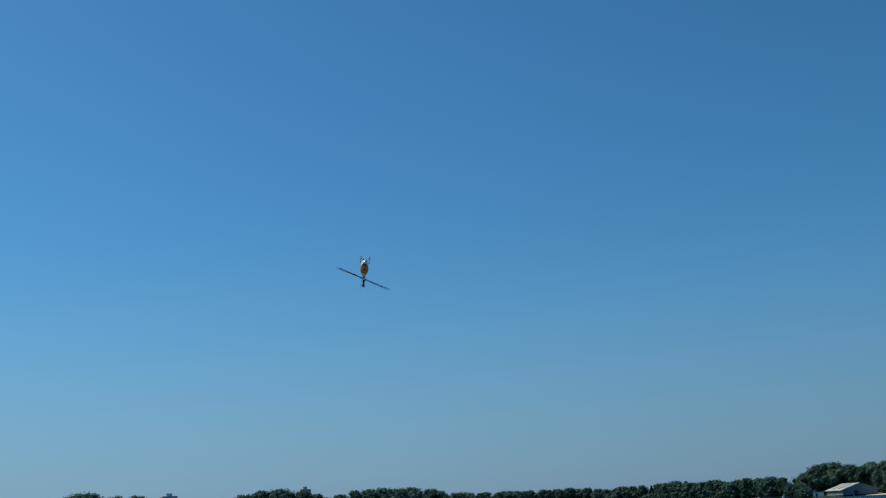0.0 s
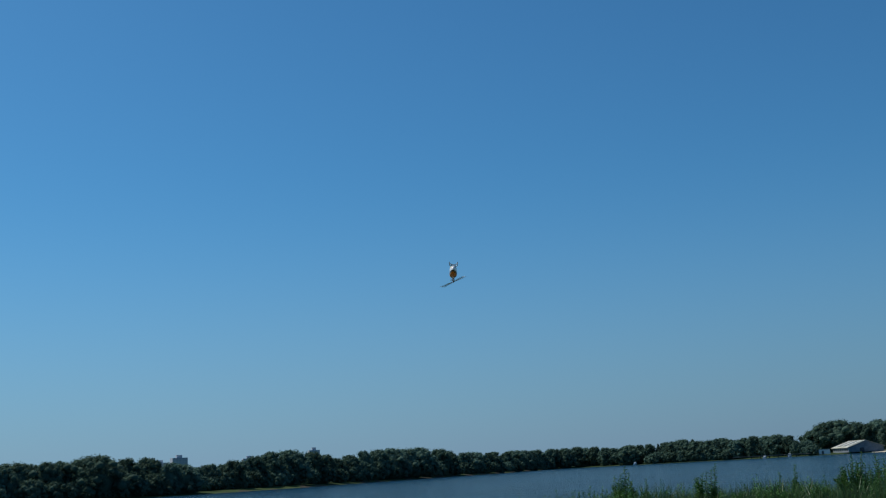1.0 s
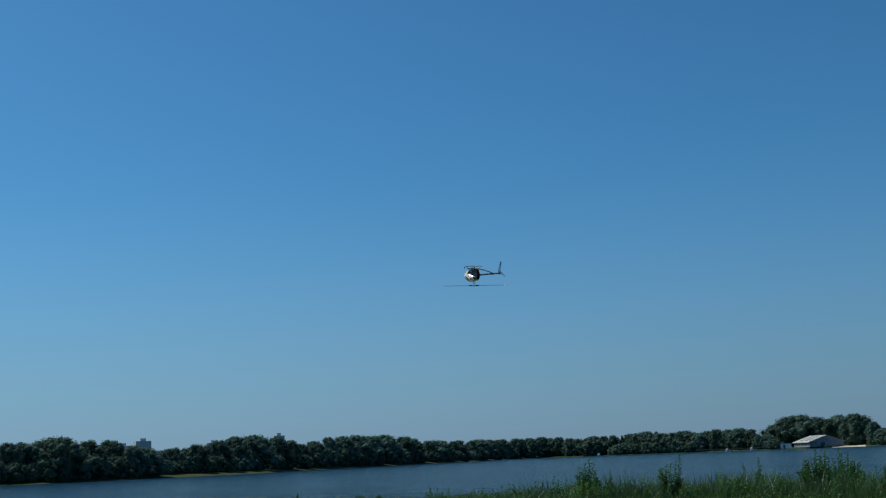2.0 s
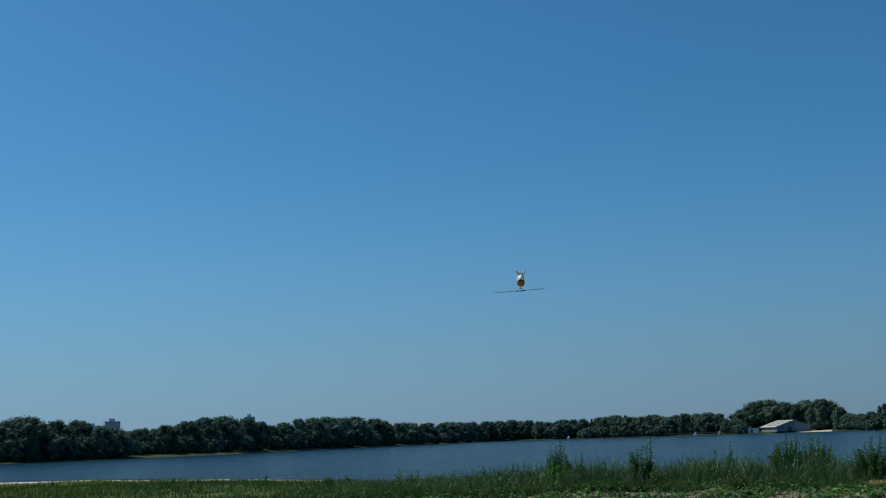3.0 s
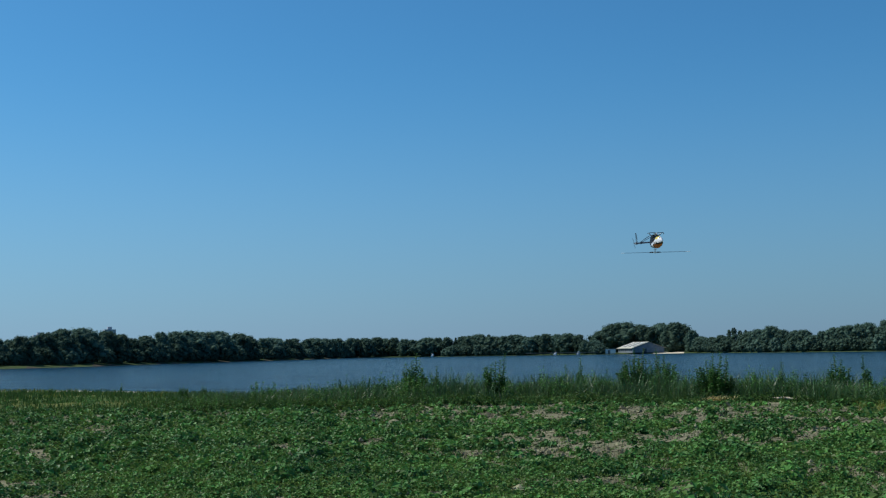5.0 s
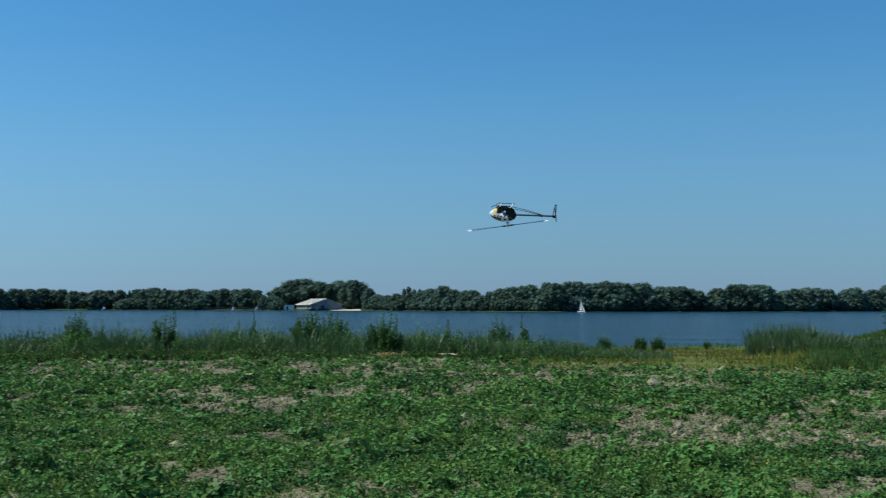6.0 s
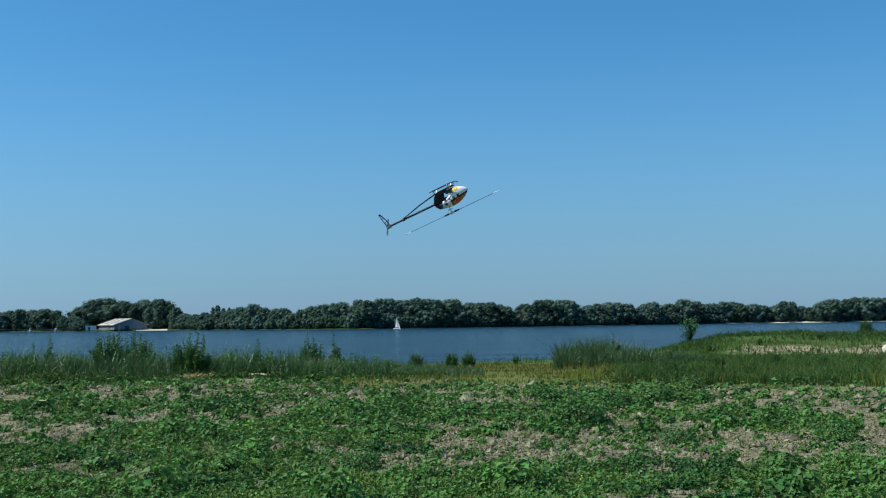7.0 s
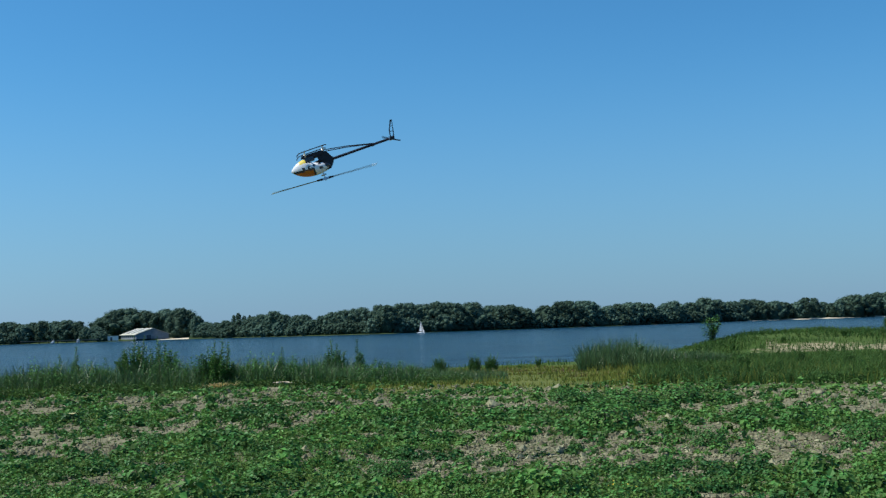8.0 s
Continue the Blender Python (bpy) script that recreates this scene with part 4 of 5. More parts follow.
def leafy_stalks(rng, stalks, height, spread, leaf, count):
    """Two bmeshes: the stalks and the leaves of one upright weed of the given height."""
    st = bmesh.new()
    lf = bmesh.new()
    for k in range(stalks):
        a = rng.uniform(0, 2 * math.pi)
        r = spread * math.sqrt(rng.random())
        h = height * ((1 - 0.5 * (r / spread) ** 2) * rng.uniform(0.6, 1.0) if k else 1.0)
        foot = Vector((r * 0.45 * math.cos(a), r * 0.45 * math.sin(a), -0.03))
        top = Vector((r * math.cos(a), r * math.sin(a), h))
        mid = (foot + top) / 2 + Vector((rng.uniform(-0.04, 0.04), rng.uniform(-0.04, 0.04), 0))
        tube(st, [foot, mid, top], [0.012, 0.009, 0.004], 5)
        for i in range(count):
            u = 0.12 + 0.88 * (i + rng.random()) / count
            p = foot.lerp(mid, u * 2) if u < 0.5 else mid.lerp(top, u * 2 - 1)
            b = rng.uniform(0, 2 * math.pi)
            ln = leaf * rng.uniform(0.6, 1.3) * (1.15 - 0.6 * u)
            out = Vector((math.cos(b), math.sin(b), rng.uniform(0.1, 0.9))).normalized()
            sd = out.cross(Vector((0, 0, 1))).normalized() * ln * 0.24
            v = [lf.verts.new(q) for q in (p, p + out * ln * 0.5 + sd + Vector((0, 0, ln * 0.08)), p + out * ln - Vector((0, 0, ln * 0.2)), p + out * ln * 0.5 - sd + Vector((0, 0, ln * 0.08)))]
            lf.faces.new((v[0], v[1], v[2]))
            lf.faces.new((v[0], v[2], v[3]))
    return st, lf


def weed_mould(seed, stalks, spread, leaf, count, name="tall_weed"):
    root = new(name)
    st, lf = leafy_stalks(random.Random(seed), stalks, 1.0, spread, leaf, count)
    part("stem", st, STEM, root)
    part("leaves", lf, WEED, root)
    root.matrix_basis = Matrix.Translation((0, -60, 0))
    return root


def clump_mould(seed):
    """A bushy clump one metre high: short stalks under a dome of broad leaves."""
    rng = random.Random(seed)
    root = new("leafy_clump")
    st, lf = bmesh.new(), bmesh.new()
    for k in range(760):
        a, up = rng.uniform(0, 2 * math.pi), rng.uniform(0.02, 1.0)
        flat = math.sqrt(1 - up * up)
        out = Vector((flat * math.cos(a), flat * math.sin(a), up))
        p = out * rng.uniform(0.5, 1.0) * (1 + 0.35 * noise.noise(out * 2.2))
        if k % 24 == 0:
            tube(st, [(0, 0, -0.05), p * 0.5 + Vector((0, 0, 0.05)), p], [0.03, 0.02, 0.008], 5)
        face = (out + Vector((rng.gauss(0, 0.4), rng.gauss(0, 0.4), 0.35 + rng.gauss(0, 0.4)))).normalized()
        along = face.cross(Vector((rng.gauss(0, 1), rng.gauss(0, 1), rng.gauss(0, 1)))).normalized()
        side = face.cross(along)
        ln = rng.uniform(0.08, 0.15)
        v = [lf.verts.new(q) for q in (p - along * ln * 0.5, p + side * ln * 0.38 + face * ln * 0.12, p + along * ln * 0.5, p - side * ln * 0.38 + face * ln * 0.12)]
        lf.faces.new((v[0], v[1], v[2]))
        lf.faces.new((v[0], v[2], v[3]))
    part("stem", st, STEM, root)
    part("leaves", lf, WEED, root)
    root.matrix_basis = Matrix.Translation((0, -60, 0))
    return root


def build_weeds():
    spire = weed_mould(1, 8, 0.16, 0.11, 80)
    broad = weed_mould(2, 70, 0.5, 0.1, 60)
    mid = weed_mould(3, 26, 0.32, 0.105, 64)
    leafy = clump_mould(6)
    rng = random.Random(5)
    # mould, azimuth, distance, top above the field
    for mould, az, d, top in ((mid, 27.7, 38.5, 1.61), (spire, 26.6, 39, 1.17), (mid, 23.6, 37.5, 1.56), (spire, 20.2, 40, 1.12), (spire, 19.3, 40, 1.37), (broad, 16.5, 40, 1.66), (spire, 15.9, 40, 1.22), (mid, 15.1, 40.5, 1.64), (mid, 12.95, 37, 1.45), (mid, 12.3, 36.5, 1.38), (spire, 12.6, 37, 1.5),
                              (spire, 9.4, 40, 1.12), (mid, 6.7, 42, 1.36), (spire, 5.4, 42, 1.3), (broad, 1.4, 48, 0.5), (broad, -0.4, 52, 0.4), (broad, -1.2, 53, 0.38), (mid, -3.6, 60, 0), (spire, -8.7, 47, 1.12), (spire, -7, 47, 0.95),
                              (broad, 39.2, 42, 0.62), (mid, 38.2, 46, 0.5), (mid, 45.3, 56, 0.35), (broad, 46.5, 60, 0.25), (mid, 49.6, 62, 0.2), (broad, 52, 66, 0.2), (broad, 30.5, 37, 0.65), (mid, 33.6, 42, 0.6), (spire, 42, 62, 0.3), (broad, -13.6, 40, 0.5), (mid, -16.3, 44, 0.55), (broad, -18.5, 42, 0.45), (mid, -11.4, 37, 0.4), (broad, 22, 38, 0.75), (broad, 18, 38, 0.8), (broad, 25.2, 38.5, 0.7), (broad, -18.4, 62.5, 0.95), (mid, -15.6, 60, 0.75), (broad, -20.5, 70, 1.71), (mid, -13.2, 58, 0.5)):
        x, y = polar(az, d)
        z = float(ground_z(x, y))
        h = top - z
        t = copy_thing(mould, pose(x, y, z, 0, 0, rng.uniform(0, 360)))
        w = h * (0.95 if mould is not broad else 0.8)
        t.scale = (w, w, h)
        tagged(t, "tall leafy green weed standing above the reeds" if top > 0.8 else "leafy green weed clump on the bank", "weed", "tall weeds on the bank")
    # dark leafy clumps in the field
    for az, d, h, w in ((-6.75, 17.2, 0.46, 0.95), (-8.2, 22.0, 0.42, 1.1), (-10.4, 23.0, 0.4, 1.0), (4.3, 12.6, 0.25, 0.5), (-11.5, 15.5, 0.28, 0.5), (-19.0, 16.0, 0.3, 0.6), (10.5, 13.0, 0.22, 0.5), (-4.7, 24.0, 0.28, 0.6), (-12.2, 27.0, 0.3, 0.7), (16.0, 17.0, 0.25, 0.5)):
        x, y = polar(az, d)
        z = float(ground_z(x, y))
        t = copy_thing(leafy, pose(x, y, z, 0, 0, rng.uniform(0, 360)))
        t.scale = (w * 0.6, w * 0.6, h * 1.1)
        tagged(t, "dark green leafy weed clump on dry soil", "weed", "leafy clumps in the field")
    for r in (spire, broad, mid, leafy):
        drop_mould(r)


def build_sapling():
    x, y = polar(-12.25, 66)
    z = float(ground_z(x, y))
    root = tagged(thing("willow_sapling", x, y, z), "small bushy willow sapling on the grassy bank", "tree")
    rng = random.Random(77)
    st = bmesh.new()
    lf = bmesh.new()
    tube(st, [(0, 0, -0.05), (0.03, 0, 0.4), (0.02, 0.02, 0.9)], [0.05, 0.035, 0.02], 6)
    for k in range(26):
        a = rng.uniform(0, 6.28)
        h0 = rng.uniform(0.1, 0.85)
        tip = Vector((0.62 * math.cos(a) * rng.uniform(0.4, 1), 0.62 * math.sin(a) * rng.uniform(0.4, 1), h0 + rng.uniform(0.25, 0.75)))
        foot = Vector((0.02, 0, h0))
        tube(st, [foot, foot.lerp(tip, 0.5) + Vector((0, 0, 0.06)), tip], [0.012, 0.008, 0.003], 4)
        for i in range(60):
            p = foot.lerp(tip, rng.uniform(0.1, 1.05)) + Vector((rng.gauss(0, 0.05), rng.gauss(0, 0.05), rng.gauss(0, 0.05)))
            b = rng.uniform(0, 6.28)
            out = Vector((math.cos(b), math.sin(b), rng.uniform(-0.2, 0.9))).normalized()
            ln = rng.uniform(0.09, 0.17)
            sd = out.cross(Vector((0, 0, 1))).normalized() * ln * 0.22
            v = [lf.verts.new(q) for q in (p, p + out * ln * 0.5 + sd, p + out * ln, p + out * ln * 0.5 - sd)]
            lf.faces.new(v)
    part("trunk", st, BARK, root)
    part("crown", lf, WEED, root)


def build_litter():
    # bleached plank at the field's edge
    x0, y0, x1, y1 = -6.15, 35.25, -5.05, 35.0
    z = float(ground_z((x0 + x1) / 2, (y0 + y1) / 2)) + 0.06
    log = tagged(thing("driftwood_plank", (x0 + x1) / 2, (y0 + y1) / 2, z, math.degrees(math.atan2(y1 - y0, x1 - x0))), "bleached driftwood plank lying on the soil", "plank")
    bm = bmesh.new()
    tube(bm, [(-0.58, 0, 0.0), (-0.2, 0.02, 0.02), (0.3, -0.01, 0.0), (0.56, 0.02, -0.01)], [0.03, 0.04, 0.038, 0.026], 8)
    part("plank", bm, DRIFT, log)
    # pale flowering weed
    x, y = -7.32, 20.65
    z = float(ground_z(x, y))
    fl = tagged(thing("flowering_weed", x, y, z), "weed with one pale yellow flower head", "weed")
    bm = bmesh.new()
    tube(bm, [(0, 0, -0.02), (0.01, 0, 0.14), (0, 0, 0.26)], [0.008, 0.006, 0.005], 6)
    part("stem", bm, STEM, fl)
    bm = bmesh.new()
    for k in range(10):
        a = k * 0.628
        o = Vector((math.cos(a), math.sin(a), 0.35))
        s = Vector((-math.sin(a), math.cos(a), 0)) * 0.02
        c = Vector((0, 0, 0.26))
        bm.faces.new([bm.verts.new(q) for q in (c, c + o * 0.05 + s * 1.4, c + o * 0.09, c + o * 0.05 - s * 1.4)])
    part("flower", bm, PETAL, fl)
    # straw heap by the reeds
    rng = np.random.default_rng(3)
    for cx, cy, r, n in ((-7.7, 34.2, 0.2, 420), (-7.4, 34.1, 0.14, 200)):
        x = cx + rng.normal(0, r, n)
        y = cy + rng.normal(0, r * 0.4, n)
        blades("straw_heap", "small heap of pale straw in front of the reeds", rng, x, y, 0.24, 0.03, STRAW, 1.8, "straw")
    # yellow flowers in the field
    x = np.concatenate([1.4 + rng.normal(0, 0.12, 14), 1.75 + rng.normal(0, 0.1, 7)])
    y = np.concatenate([11.4 + rng.normal(0, 0.25, 14), 11.8 + rng.normal(0, 0.2, 7)])
    bloom = domes("yellow_flowers", "small yellow flowers among the green weeds", rng, x, y, 0.11, 6, 0.015, YELLOW)
    tagged(bloom, category="flowers")
    # pale boulder in the bank grass
    bm = bmesh.new()
    bmesh.ops.create_icosphere(bm, subdivisions=3, radius=0.34)
    for v in bm.verts:
        v.co *= 1 + 0.35 * noise.noise(v.co * 3.1 + Vector((5, 2, 1)))
        v.co.z *= 0.7
    ob = part("boulder", bm, SAND)
    ob.matrix_basis = pose(20.4, 52.0, float(ground_z(20.4, 52.0)) + 0.18, 0, 0, 30)
    tagged(ob, "pale sandy boulder in the bank grass", "boulder")
    # earth lumps
    rg = random.Random(9)
    for az, d, s in ((3.5, 16.5, 0.06), (-2.5, 22, 0.09), (14.8, 22.0, 0.09), (-9.0, 14, 0.05), (9.2, 26, 0.11), (18.0, 27, 0.1), (-17.0, 24.5, 0.12), (-20.5, 30, 0.14), (0.8, 29, 0.1), (22, 19, 0.08), (29, 26, 0.13), (33, 30, 0.12), (6.2, 15.0, 0.07)):
        x, y = polar(az, d)
        bm = bmesh.new()
        bmesh.ops.create_icosphere(bm, subdivisions=3, radius=1.0)
        for v in bm.verts:
            v.co *= 1 + 0.35 * noise.noise(v.co * 1.3 + Vector((az, d, 0)))
            v.co.z *= 0.6
            v.co *= s
        ob = part("earth_lump", bm, CLOD)
        ob.matrix_basis = pose(x, y, float(ground_z(x, y)) + s * 0.2, 0, 0, rg.uniform(0, 360))
        tagged(ob, "hard pale brown lump of dry earth", "earth lump", "earth lumps on the field")


build_weeds()
build_sapling()
build_litter()


# ---------------------------------------------------------------- the model helicopter
def build_helicopter():
    """Nose towards +x, rotor towards +z, skids towards -z; the origin lies in the pod."""
    heli = tagged(new("model_helicopter"), "white and orange model helicopter with black boom flying inverted", "helicopter")
    SX = -0.07
    # canopy
    st = [(0.31, 0.003, 0.0, -0.012), (0.295, 0.018, 0.018, -0.032), (0.265, 0.036, 0.046, -0.058), (0.225, 0.054, 0.076, -0.082), (0.17, 0.071, 0.104, -0.105), (0.12, 0.080, 0.120, -0.114), (0.085, 0.084, 0.128, -0.10), (0.045, 0.086, 0.133, -0.055), (0.0, 0.086, 0.135, -0.03), (-0.06, 0.078, 0.132, -0.015), (-0.12, 0.065, 0.12, 0.0), (-0.17, 0.05, 0.10, 0.02), (-0.195, 0.04, 0.09, 0.03)]
    bm = bmesh.new()
    N = 40
    xs = [0.31, 0.303, 0.293] + [0.28 - 0.0119 * k for k in range(41)]
    tab = np.array(st[::-1])
    rings = []
    for x in xs:
        w, zt, zb = (float(np.interp(x, tab[:, 0], tab[:, q])) for q in (1, 2, 3))
        zc, hz = (zt + zb) / 2, (zt - zb) / 2
        rings.append([bm.verts.new((x, w * math.copysign(abs(math.sin(a)) ** 0.85, math.sin(a)), zc + hz * math.cos(a))) for a in (2 * math.pi * k / N for k in range(N))])
    for a, b in zip(rings, rings[1:]):
        for k in range(N):
            bm.faces.new((a[k], a[(k + 1) % N], b[(k + 1) % N], b[k]))
    bm.faces.new(rings[0])
    bm.faces.new(rings[-1][::-1])
    for fc in bm.faces:
        c = fc.calc_center_median()
        edge = 0.05 - 0.12 * (c.x - 0.12)
        front = c.x > 0.045
        if front and c.z > edge + 0.012:
            fc.material_index = 1
        elif c.x > 0.02 and c.z > edge - 0.016:
            fc.material_index = 2
        elif c.z < -0.05 and 0.1 < c.x < 0.18:
            fc.material_index = 3
        elif c.z < -0.035 and c.x < 0.1:
            fc.material_index = 2
        elif c.x < 0.2 and 0.002 < c.z < 0.03 and (c.x * 14) % 1 < 0.42:
            fc.material_index = 2
        elif c.x < 0.0 and 0.055 < c.z < 0.09 and (c.x * 11) % 1 < 0.5:
            fc.material_index = 2
        elif c.x < -0.12 and c.z < 0.075:
            fc.material_index = 2
        else:
            fc.material_index = 0
    part("canopy", bm, [PODWHITE, PODORANGE, PODDARK, YELLOW], heli, "gloss white canopy with orange and black flashes", smooth=True)
    for s in (-1, 1):
        bm = bmesh.new()
        prism(bm, [(-0.25, -0.02), (-0.21, -0.10), (-0.14, -0.15), (0.12, -0.155), (0.14, -0.132), (0.0, -0.125), (-0.07, -0.09), (-0.09, 0.0), (-0.1, 0.12), (-0.2, 0.1), (-0.25, 0.04)], "y", s * 0.034 - 0.002, s * 0.034 + 0.002)
        part("side_frame", bm, CARBON, heli, "carbon side frame")
        bm = bmesh.new()
        tube(bm, [(-0.165, s * 0.05, -0.14), (-0.46, s * 0.034, -0.092), (-0.80, s * 0.014, -0.014)], 0.006, 8)
        part("boom_brace", bm, CARBON, heli)
        bm = bmesh.new()
        y = s * 0.09
        tube(bm, [(-0.225, y, -0.182), (-0.21, y, -0.188), (-0.1, y, -0.190), (0.1, y, -0.190), (0.145, y, -0.187), (0.175, y, -0.168), (0.186, y, -0.152)], 0.0065, 8)
        part("skid_rail", bm, CARBON, heli, "dark skid rail with an upturned end")
        bm = bmesh.new()
        box(bm, -0.155, -0.02, s * 0.037 - 0.01, s * 0.037 + 0.014, -0.145, -0.09, 0.005)
        part("servo", bm, CARBON, heli)
    for x in (0.075, -0.17):
        bm = bmesh.new()
        tube(bm, [(x, -0.092, -0.19), (x, -0.075, -0.165), (x, -0.04, -0.14), (x, 0.04, -0.14), (x, 0.075, -0.165), (x, 0.092, -0.19)], [0.008, 0.010, 0.010, 0.010, 0.010, 0.008], 8)
        part("skid_strut", bm, WHITE, heli, "white moulded skid strut")
    bm = bmesh.new()
    box(bm, -0.03, 0.12, -0.024, 0.024, -0.12, -0.06, 0.008)
    part("battery", bm, PODDARK, heli)
    bm = bmesh.new()
    tube(bm, [(-0.13, 0, -0.1), (-0.13, 0, 0.02)], 0.03, 14)
    part("motor", bm, ALLOY, heli)
    bm = bmesh.new()
    tube(bm, [(-0.07, 0, -0.03), (-0.07, 0, -0.015)], 0.062, 20)
    part("main_gear", bm, CARBON, heli)
    bm = bmesh.new()
    box(bm, -0.26, -0.19, -0.03, 0.03, -0.03, 0.03, 0.006)
    part("boom_block", bm, CARBON, heli)
    bm = bmesh.new()
    tube(bm, [(-0.2, 0, 0), (-1.07, 0, 0)], [0.0165, 0.0155], 14)
    part("tail_boom", bm, GREENTUBE, heli, "dark tubular tail boom")
    bm = bmesh.new()
    tube(bm, [(-0.24, 0.024, 0.012), (-1.03, 0.02, 0.01)], 0.003, 6)
    part("push_rod", bm, CARBON, heli)
    bm = bmesh.new()
    tube(bm, [(-0.79, 0, 0), (-0.82, 0, 0)], 0.023, 12)
    part("brace_clamp", bm, CARBON, heli)
    bm = bmesh.new()
    box(bm, -1.10, -1.03, -0.02, 0.028, -0.024, 0.024, 0.006)
    part("tail_gearbox", bm, ALLOY, heli)
    # open-framed fin: two spars and a tip
    bm = bmesh.new()
    outer = [(-1.04, 0.026), (-1.1, 0.03), (-1.132, -0.11), (-1.155, -0.225), (-1.128, -0.23), (-1.07, -0.11)]
    inner = [(-1.062, -0.012), (-1.092, -0.012), (-1.122, -0.112), (-1.142, -0.2), (-1.134, -0.202), (-1.084, -0.108)]
    lay = [[bm.verts.new((u, w, v)) for u, v in loop] for w in (-0.026, -0.020) for loop in (outer, inner)]
    for k in range(6):
        j = (k + 1) % 6
        bm.faces.new((lay[0][k], lay[0][j], lay[1][j], lay[1][k]))
        bm.faces.new((lay[2][k], lay[3][k], lay[3][j], lay[2][j]))
        bm.faces.new((lay[0][k], lay[2][k], lay[2][j], lay[0][j]))
        bm.faces.new((lay[1][k], lay[1][j], lay[3][j], lay[3][k]))
    for za, xa, xb in ((-0.085, -1.12, -1.074), (-0.15, -1.134, -1.098)):
        box(bm, xa, xb, -0.0255, -0.0205, za, za + 0.008)
    part("tail_fin", bm, CARBON, heli, "open-framed black tail fin")
    bm = bmesh.new()
    tube(bm, [(SX, 0, -0.05), (SX, 0, 0.225)], 0.007, 10)
    part("main_shaft", bm, ALLOY, heli)
    bm = bmesh.new()
    tube(bm, [(SX, 0, 0.155), (SX, 0, 0.168)], 0.035, 16)
    part("swashplate", bm, ALLOY, heli)
    # main rotor, its own space at the hub
    bm = bmesh.new()
    box(bm, -0.05, 0.05, -0.014, 0.014, -0.012, 0.012, 0.004)
    tube(bm, [(0, 0, -0.02), (0, 0, 0.02)], 0.016, 12)
    rotor = part("main_rotor", bm, ALLOY, heli, "two-bladed main rotor head")
    rotor.location = (SX, 0, 0.215)
    cone = 0.0
    for s in (-1, 1):
        bm = bmesh.new()
        tube(bm, [(s * 0.045, 0, 0), (s * 0.12, 0, s * s * 0.12 * cone)], [0.015, 0.011], 10)
        part("blade_grip", bm, CARBON, rotor)
        for name, r0, r1, mat in (("blade", 0.11, 0.685, BLADE), ("blade_tip", 0.685, 0.765, TIPGLINT)):
            bm = bmesh.new()
            sec = [(-0.034, 0.0), (-0.01, 0.0035), (0.014, 0.004), (0.022, 0.0), (0.014, -0.004), (-0.01, -0.0035)]
            steps = 5
            rr = []
            for i in range(steps + 1):
                r = r0 + (r1 - r0) * i / steps
                k = 0.6 if (name == "blade_tip" and i == steps) else (0.7 if (name == "blade" and i == 0) else 1.0)
                rr.append([bm.verts.new((s * r, s * u * k, r * cone + v)) for u, v in sec])
            for a, b in zip(rr, rr[1:]):
                for q in range(6):
                    bm.faces.new((a[q], a[(q + 1) % 6], b[(q + 1) % 6], b[q]))
            bm.faces.new(rr[0])
            bm.faces.new(rr[-1][::-1])
            part(name, bm, mat, rotor, "dark blade's end, coloured white for the sun's glint" if name == "blade_tip" else "")
    # tail rotor, its own space at the tail hub
    bm = bmesh.new()
    tube(bm, [(0, -0.03, 0), (0, 0.012, 0)], 0.009, 10)
    tail = part("tail_rotor", bm, ALLOY, heli)
    tail.location = (-1.068, 0.05, 0)
    for s in (-1, 1):
        bm = bmesh.new()
        box(bm, -0.008, 0.010, -0.0015, 0.0015, min(s * 0.02, s * 0.125), max(s * 0.02, s * 0.125), 0.0006)
        part("tail_blade", bm, BLADE, tail)
    return heli, rotor, tail


HELI, ROTOR, TAIL = build_helicopter()

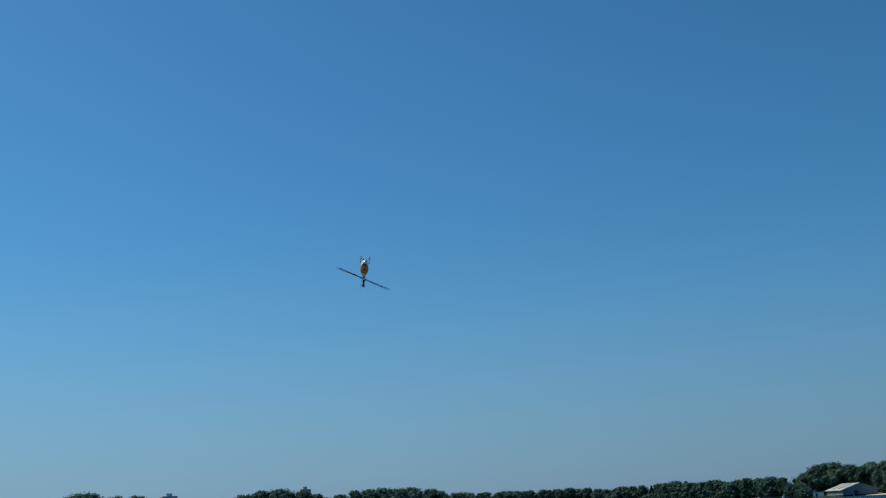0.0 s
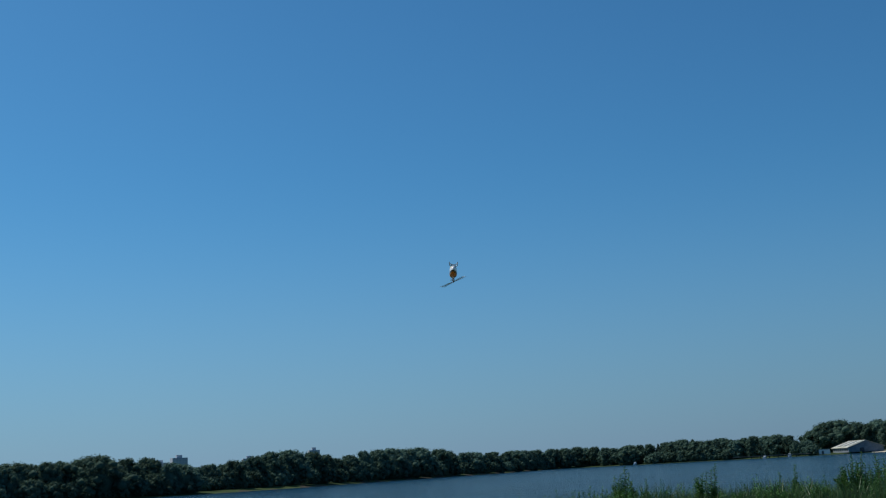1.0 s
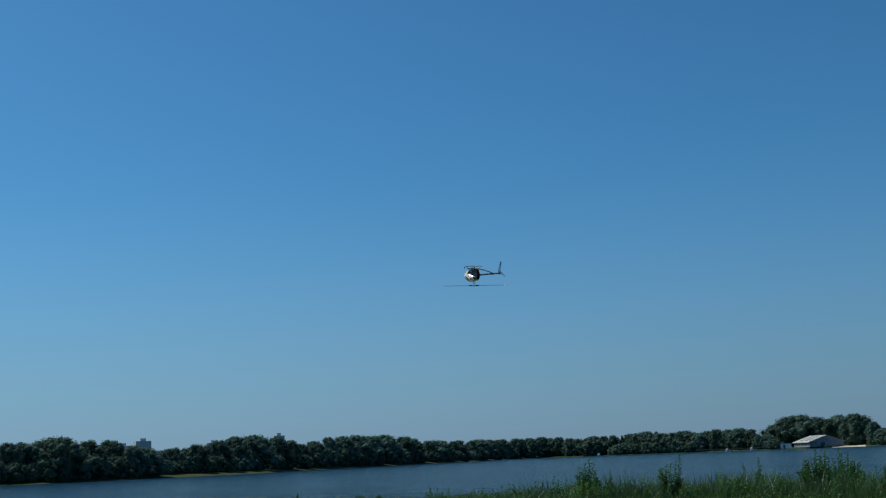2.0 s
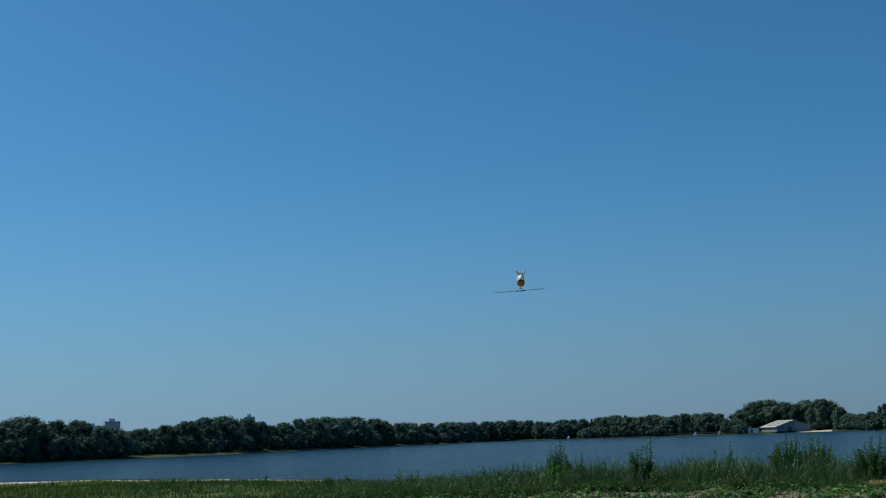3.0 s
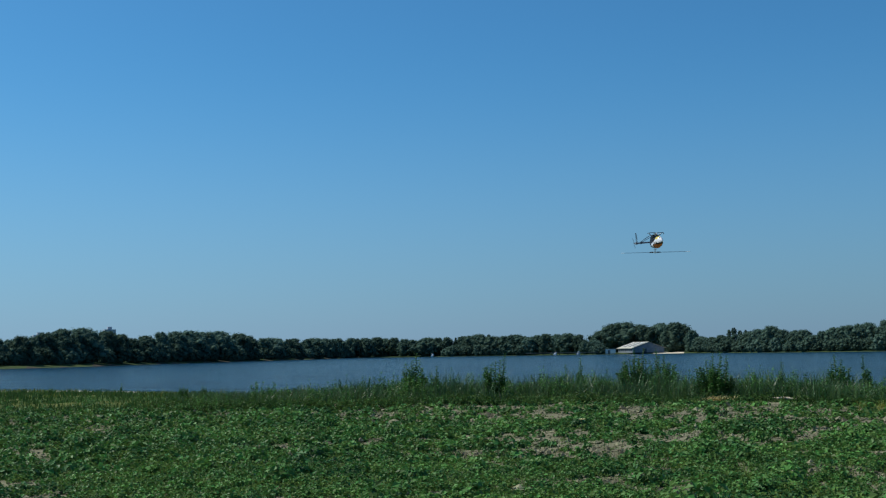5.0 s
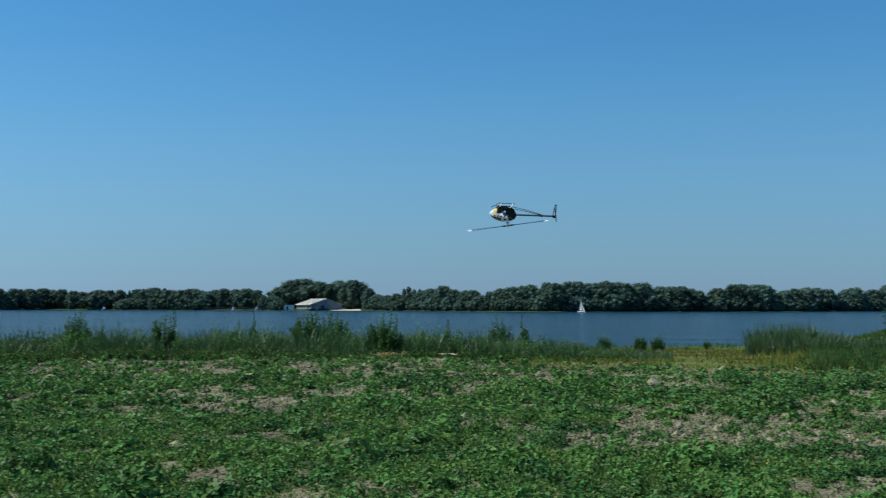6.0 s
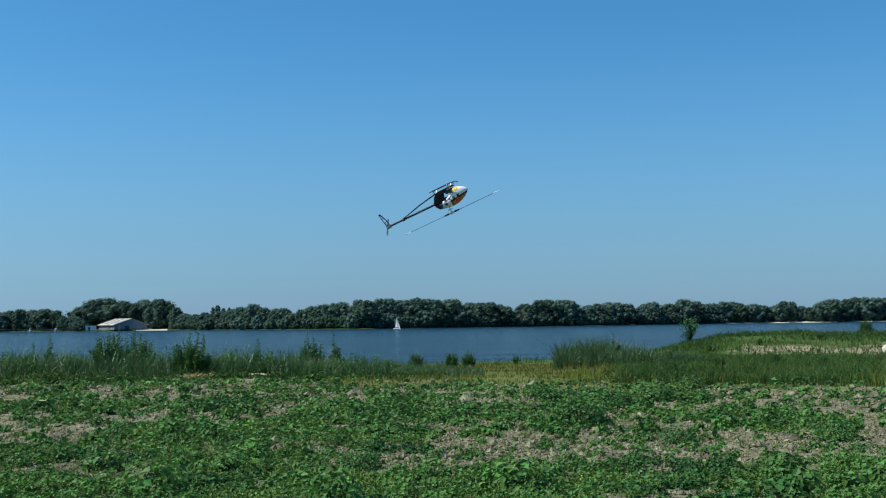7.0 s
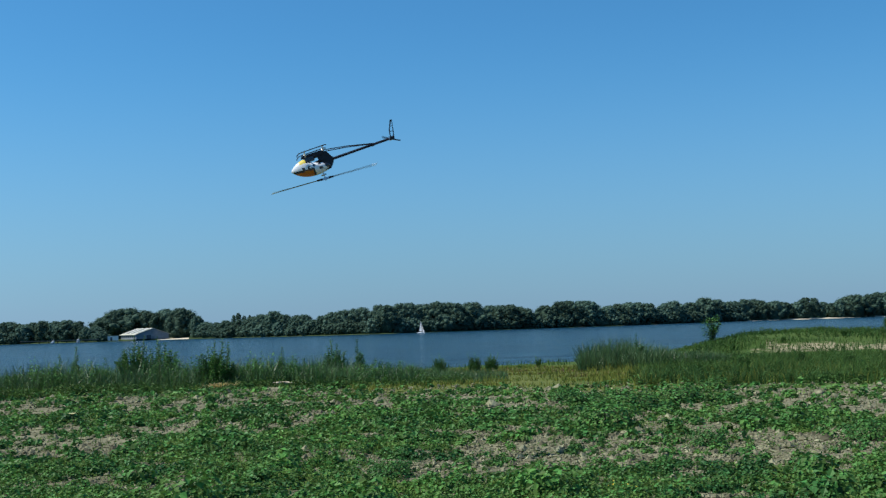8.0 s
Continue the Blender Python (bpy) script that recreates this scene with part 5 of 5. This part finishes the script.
# seconds, place, turn of the helicopter
FLIGHT = [
    (0.00, -13.775, 15.734, 6.679, 173.6, -8.7, -49.3),
    (0.50, -13.571, 17.015, 6.154, 171.5, -4.9, -50.7),
    (1.00, -13.569, 18.313, 6.044, 175.1, -0.4, -54.7),
    (1.20, -13.636, 18.770, 6.034, 175.4, 4.1, -55.5),
    (1.45, -13.502, 19.030, 5.944, 174.1, 4.7, -86.3),
    (1.70, -13.132, 18.953, 5.771, 170.2, -0.7, -135.2),
    (1.95, -12.645, 18.742, 5.557, 177.1, -6.6, 167.2),
    (2.15, -12.251, 18.612, 5.385, -178.2, -4.6, 130.6),
    (2.30, -11.993, 18.604, 5.271, -178.9, -1.0, 100.4),
    (2.50, -11.749, 18.798, 5.155, 179.7, 0.9, 59.1),
    (2.70, -11.641, 19.284, 5.100, -170.1, 5.2, 8.5),
    (2.85, -11.576, 19.696, 5.063, 179.5, 3.5, -27.4),
    (3.00, -11.440, 19.970, 4.978, 177.6, 2.1, -61.5),
    (3.20, -11.063, 19.877, 4.712, 176.3, -3.8, -95.4),
    (3.50, -10.440, 19.808, 4.330, 173.0, -11.0, -148.6),
    (3.80, -10.214, 21.251, 4.426, 169.9, -11.9, 176.5),
    (4.00, -10.004, 22.235, 4.521, -179.6, -8.5, 132.5),
    (4.20, -9.526, 22.734, 4.488, -178.3, -3.4, 89.4),
    (4.45, -8.632, 22.943, 4.337, 178.9, 0.8, 45.8),
    (4.70, -7.531, 22.774, 4.114, -172.3, 3.9, -3.7),
    (5.00, -6.120, 22.198, 3.823, -179.1, 3.9, -51.4),
    (5.30, -4.825, 21.359, 3.592, 177.8, 1.6, -92.0),
    (5.50, -4.055, 20.674, 3.483, 176.5, 1.3, -122.7),
    (5.80, -2.993, 20.475, 3.335, 175.4, 1.6, -163.9),
    (6.00, -2.333, 20.461, 3.304, 160.0, -4.3, 156.1),
    (6.20, -1.684, 20.364, 3.410, 170.4, -2.6, 128.2),
    (6.35, -1.223, 20.220, 3.530, 163.7, -5.4, 102.1),
    (6.50, -0.818, 19.808, 3.599, 165.9, -14.0, 78.6),
    (6.70, -0.345, 18.523, 3.562, 171.7, -19.8, 49.6),
    (6.85, -0.060, 17.325, 3.490, -169.8, -25.9, 20.4),
    (7.00, 0.107, 16.400, 3.428, -166.4, -21.1, -23.9),
    (7.20, 0.132, 15.867, 3.350, -165.6, -14.5, -51.9),
    (7.35, 0.018, 15.702, 3.302, -159.7, -2.4, -80.2),
    (7.50, -0.224, 15.493, 3.312, -159.9, 4.1, -106.7),
    (7.70, -0.814, 15.059, 3.458, -173.3, 12.6, -146.8),
    (7.85, -1.389, 14.713, 3.623, -173.7, 15.9, -167.6),
    (8.00, -1.952, 14.369, 3.784, -175.7, 19.0, -170.2),
]
PHASES = [(0.0, 46), (0.5, 160), (1.0, 162), (1.2, 128), (2.5, 94), (3.0, 132), (3.5, 58), (4.0, 10), (5.5, 110), (6.0, 146), (6.5, 160), (7.0, 172), (7.5, 110), (8.0, 162)]


def spin_angle(t):
    """The main rotor's turn in degrees: it meets each listed blade angle, at about 70 degrees a frame between them."""
    total = PHASES[0][1]
    for (t0, a0), (t1, a1) in zip(PHASES, PHASES[1:]):
        want = 70.0 * FPS * (t1 - t0)
        step = (a1 - a0) % 180
        step += 180 * round((want - step) / 180)
        if t <= t1:
            return total + step * (t - t0) / (t1 - t0)
        total += step
    return total


def motions():
    walk(HELI, [(t, pose(x, y, z, rx, ry, rz)) for t, x, y, z, rx, ry, rz in FLIGHT])
    ticks = [k / FPS for k in range(8 * FPS + 1)]
    walk(ROTOR, [(t, pose(-0.07, 0, 0.215, 0, 0, spin_angle(t))) for t in ticks])
    walk(TAIL, [(t, pose(-1.068, 0.05, 0, 0, 83.0 * t * FPS, 0)) for t in ticks])
    rows = []
    for t, az in ((0.0, 3.24), (2.5, 2.98), (5.5, 2.66), (6.5, 2.47), (7.0, 2.36), (8.0, 2.17)):
        x, y = polar(az, 480)
        rows.append((t, pose(x, y, WATER_Z, 6, 0, -48)))
    walk(SAILBOAT, rows)


motions()
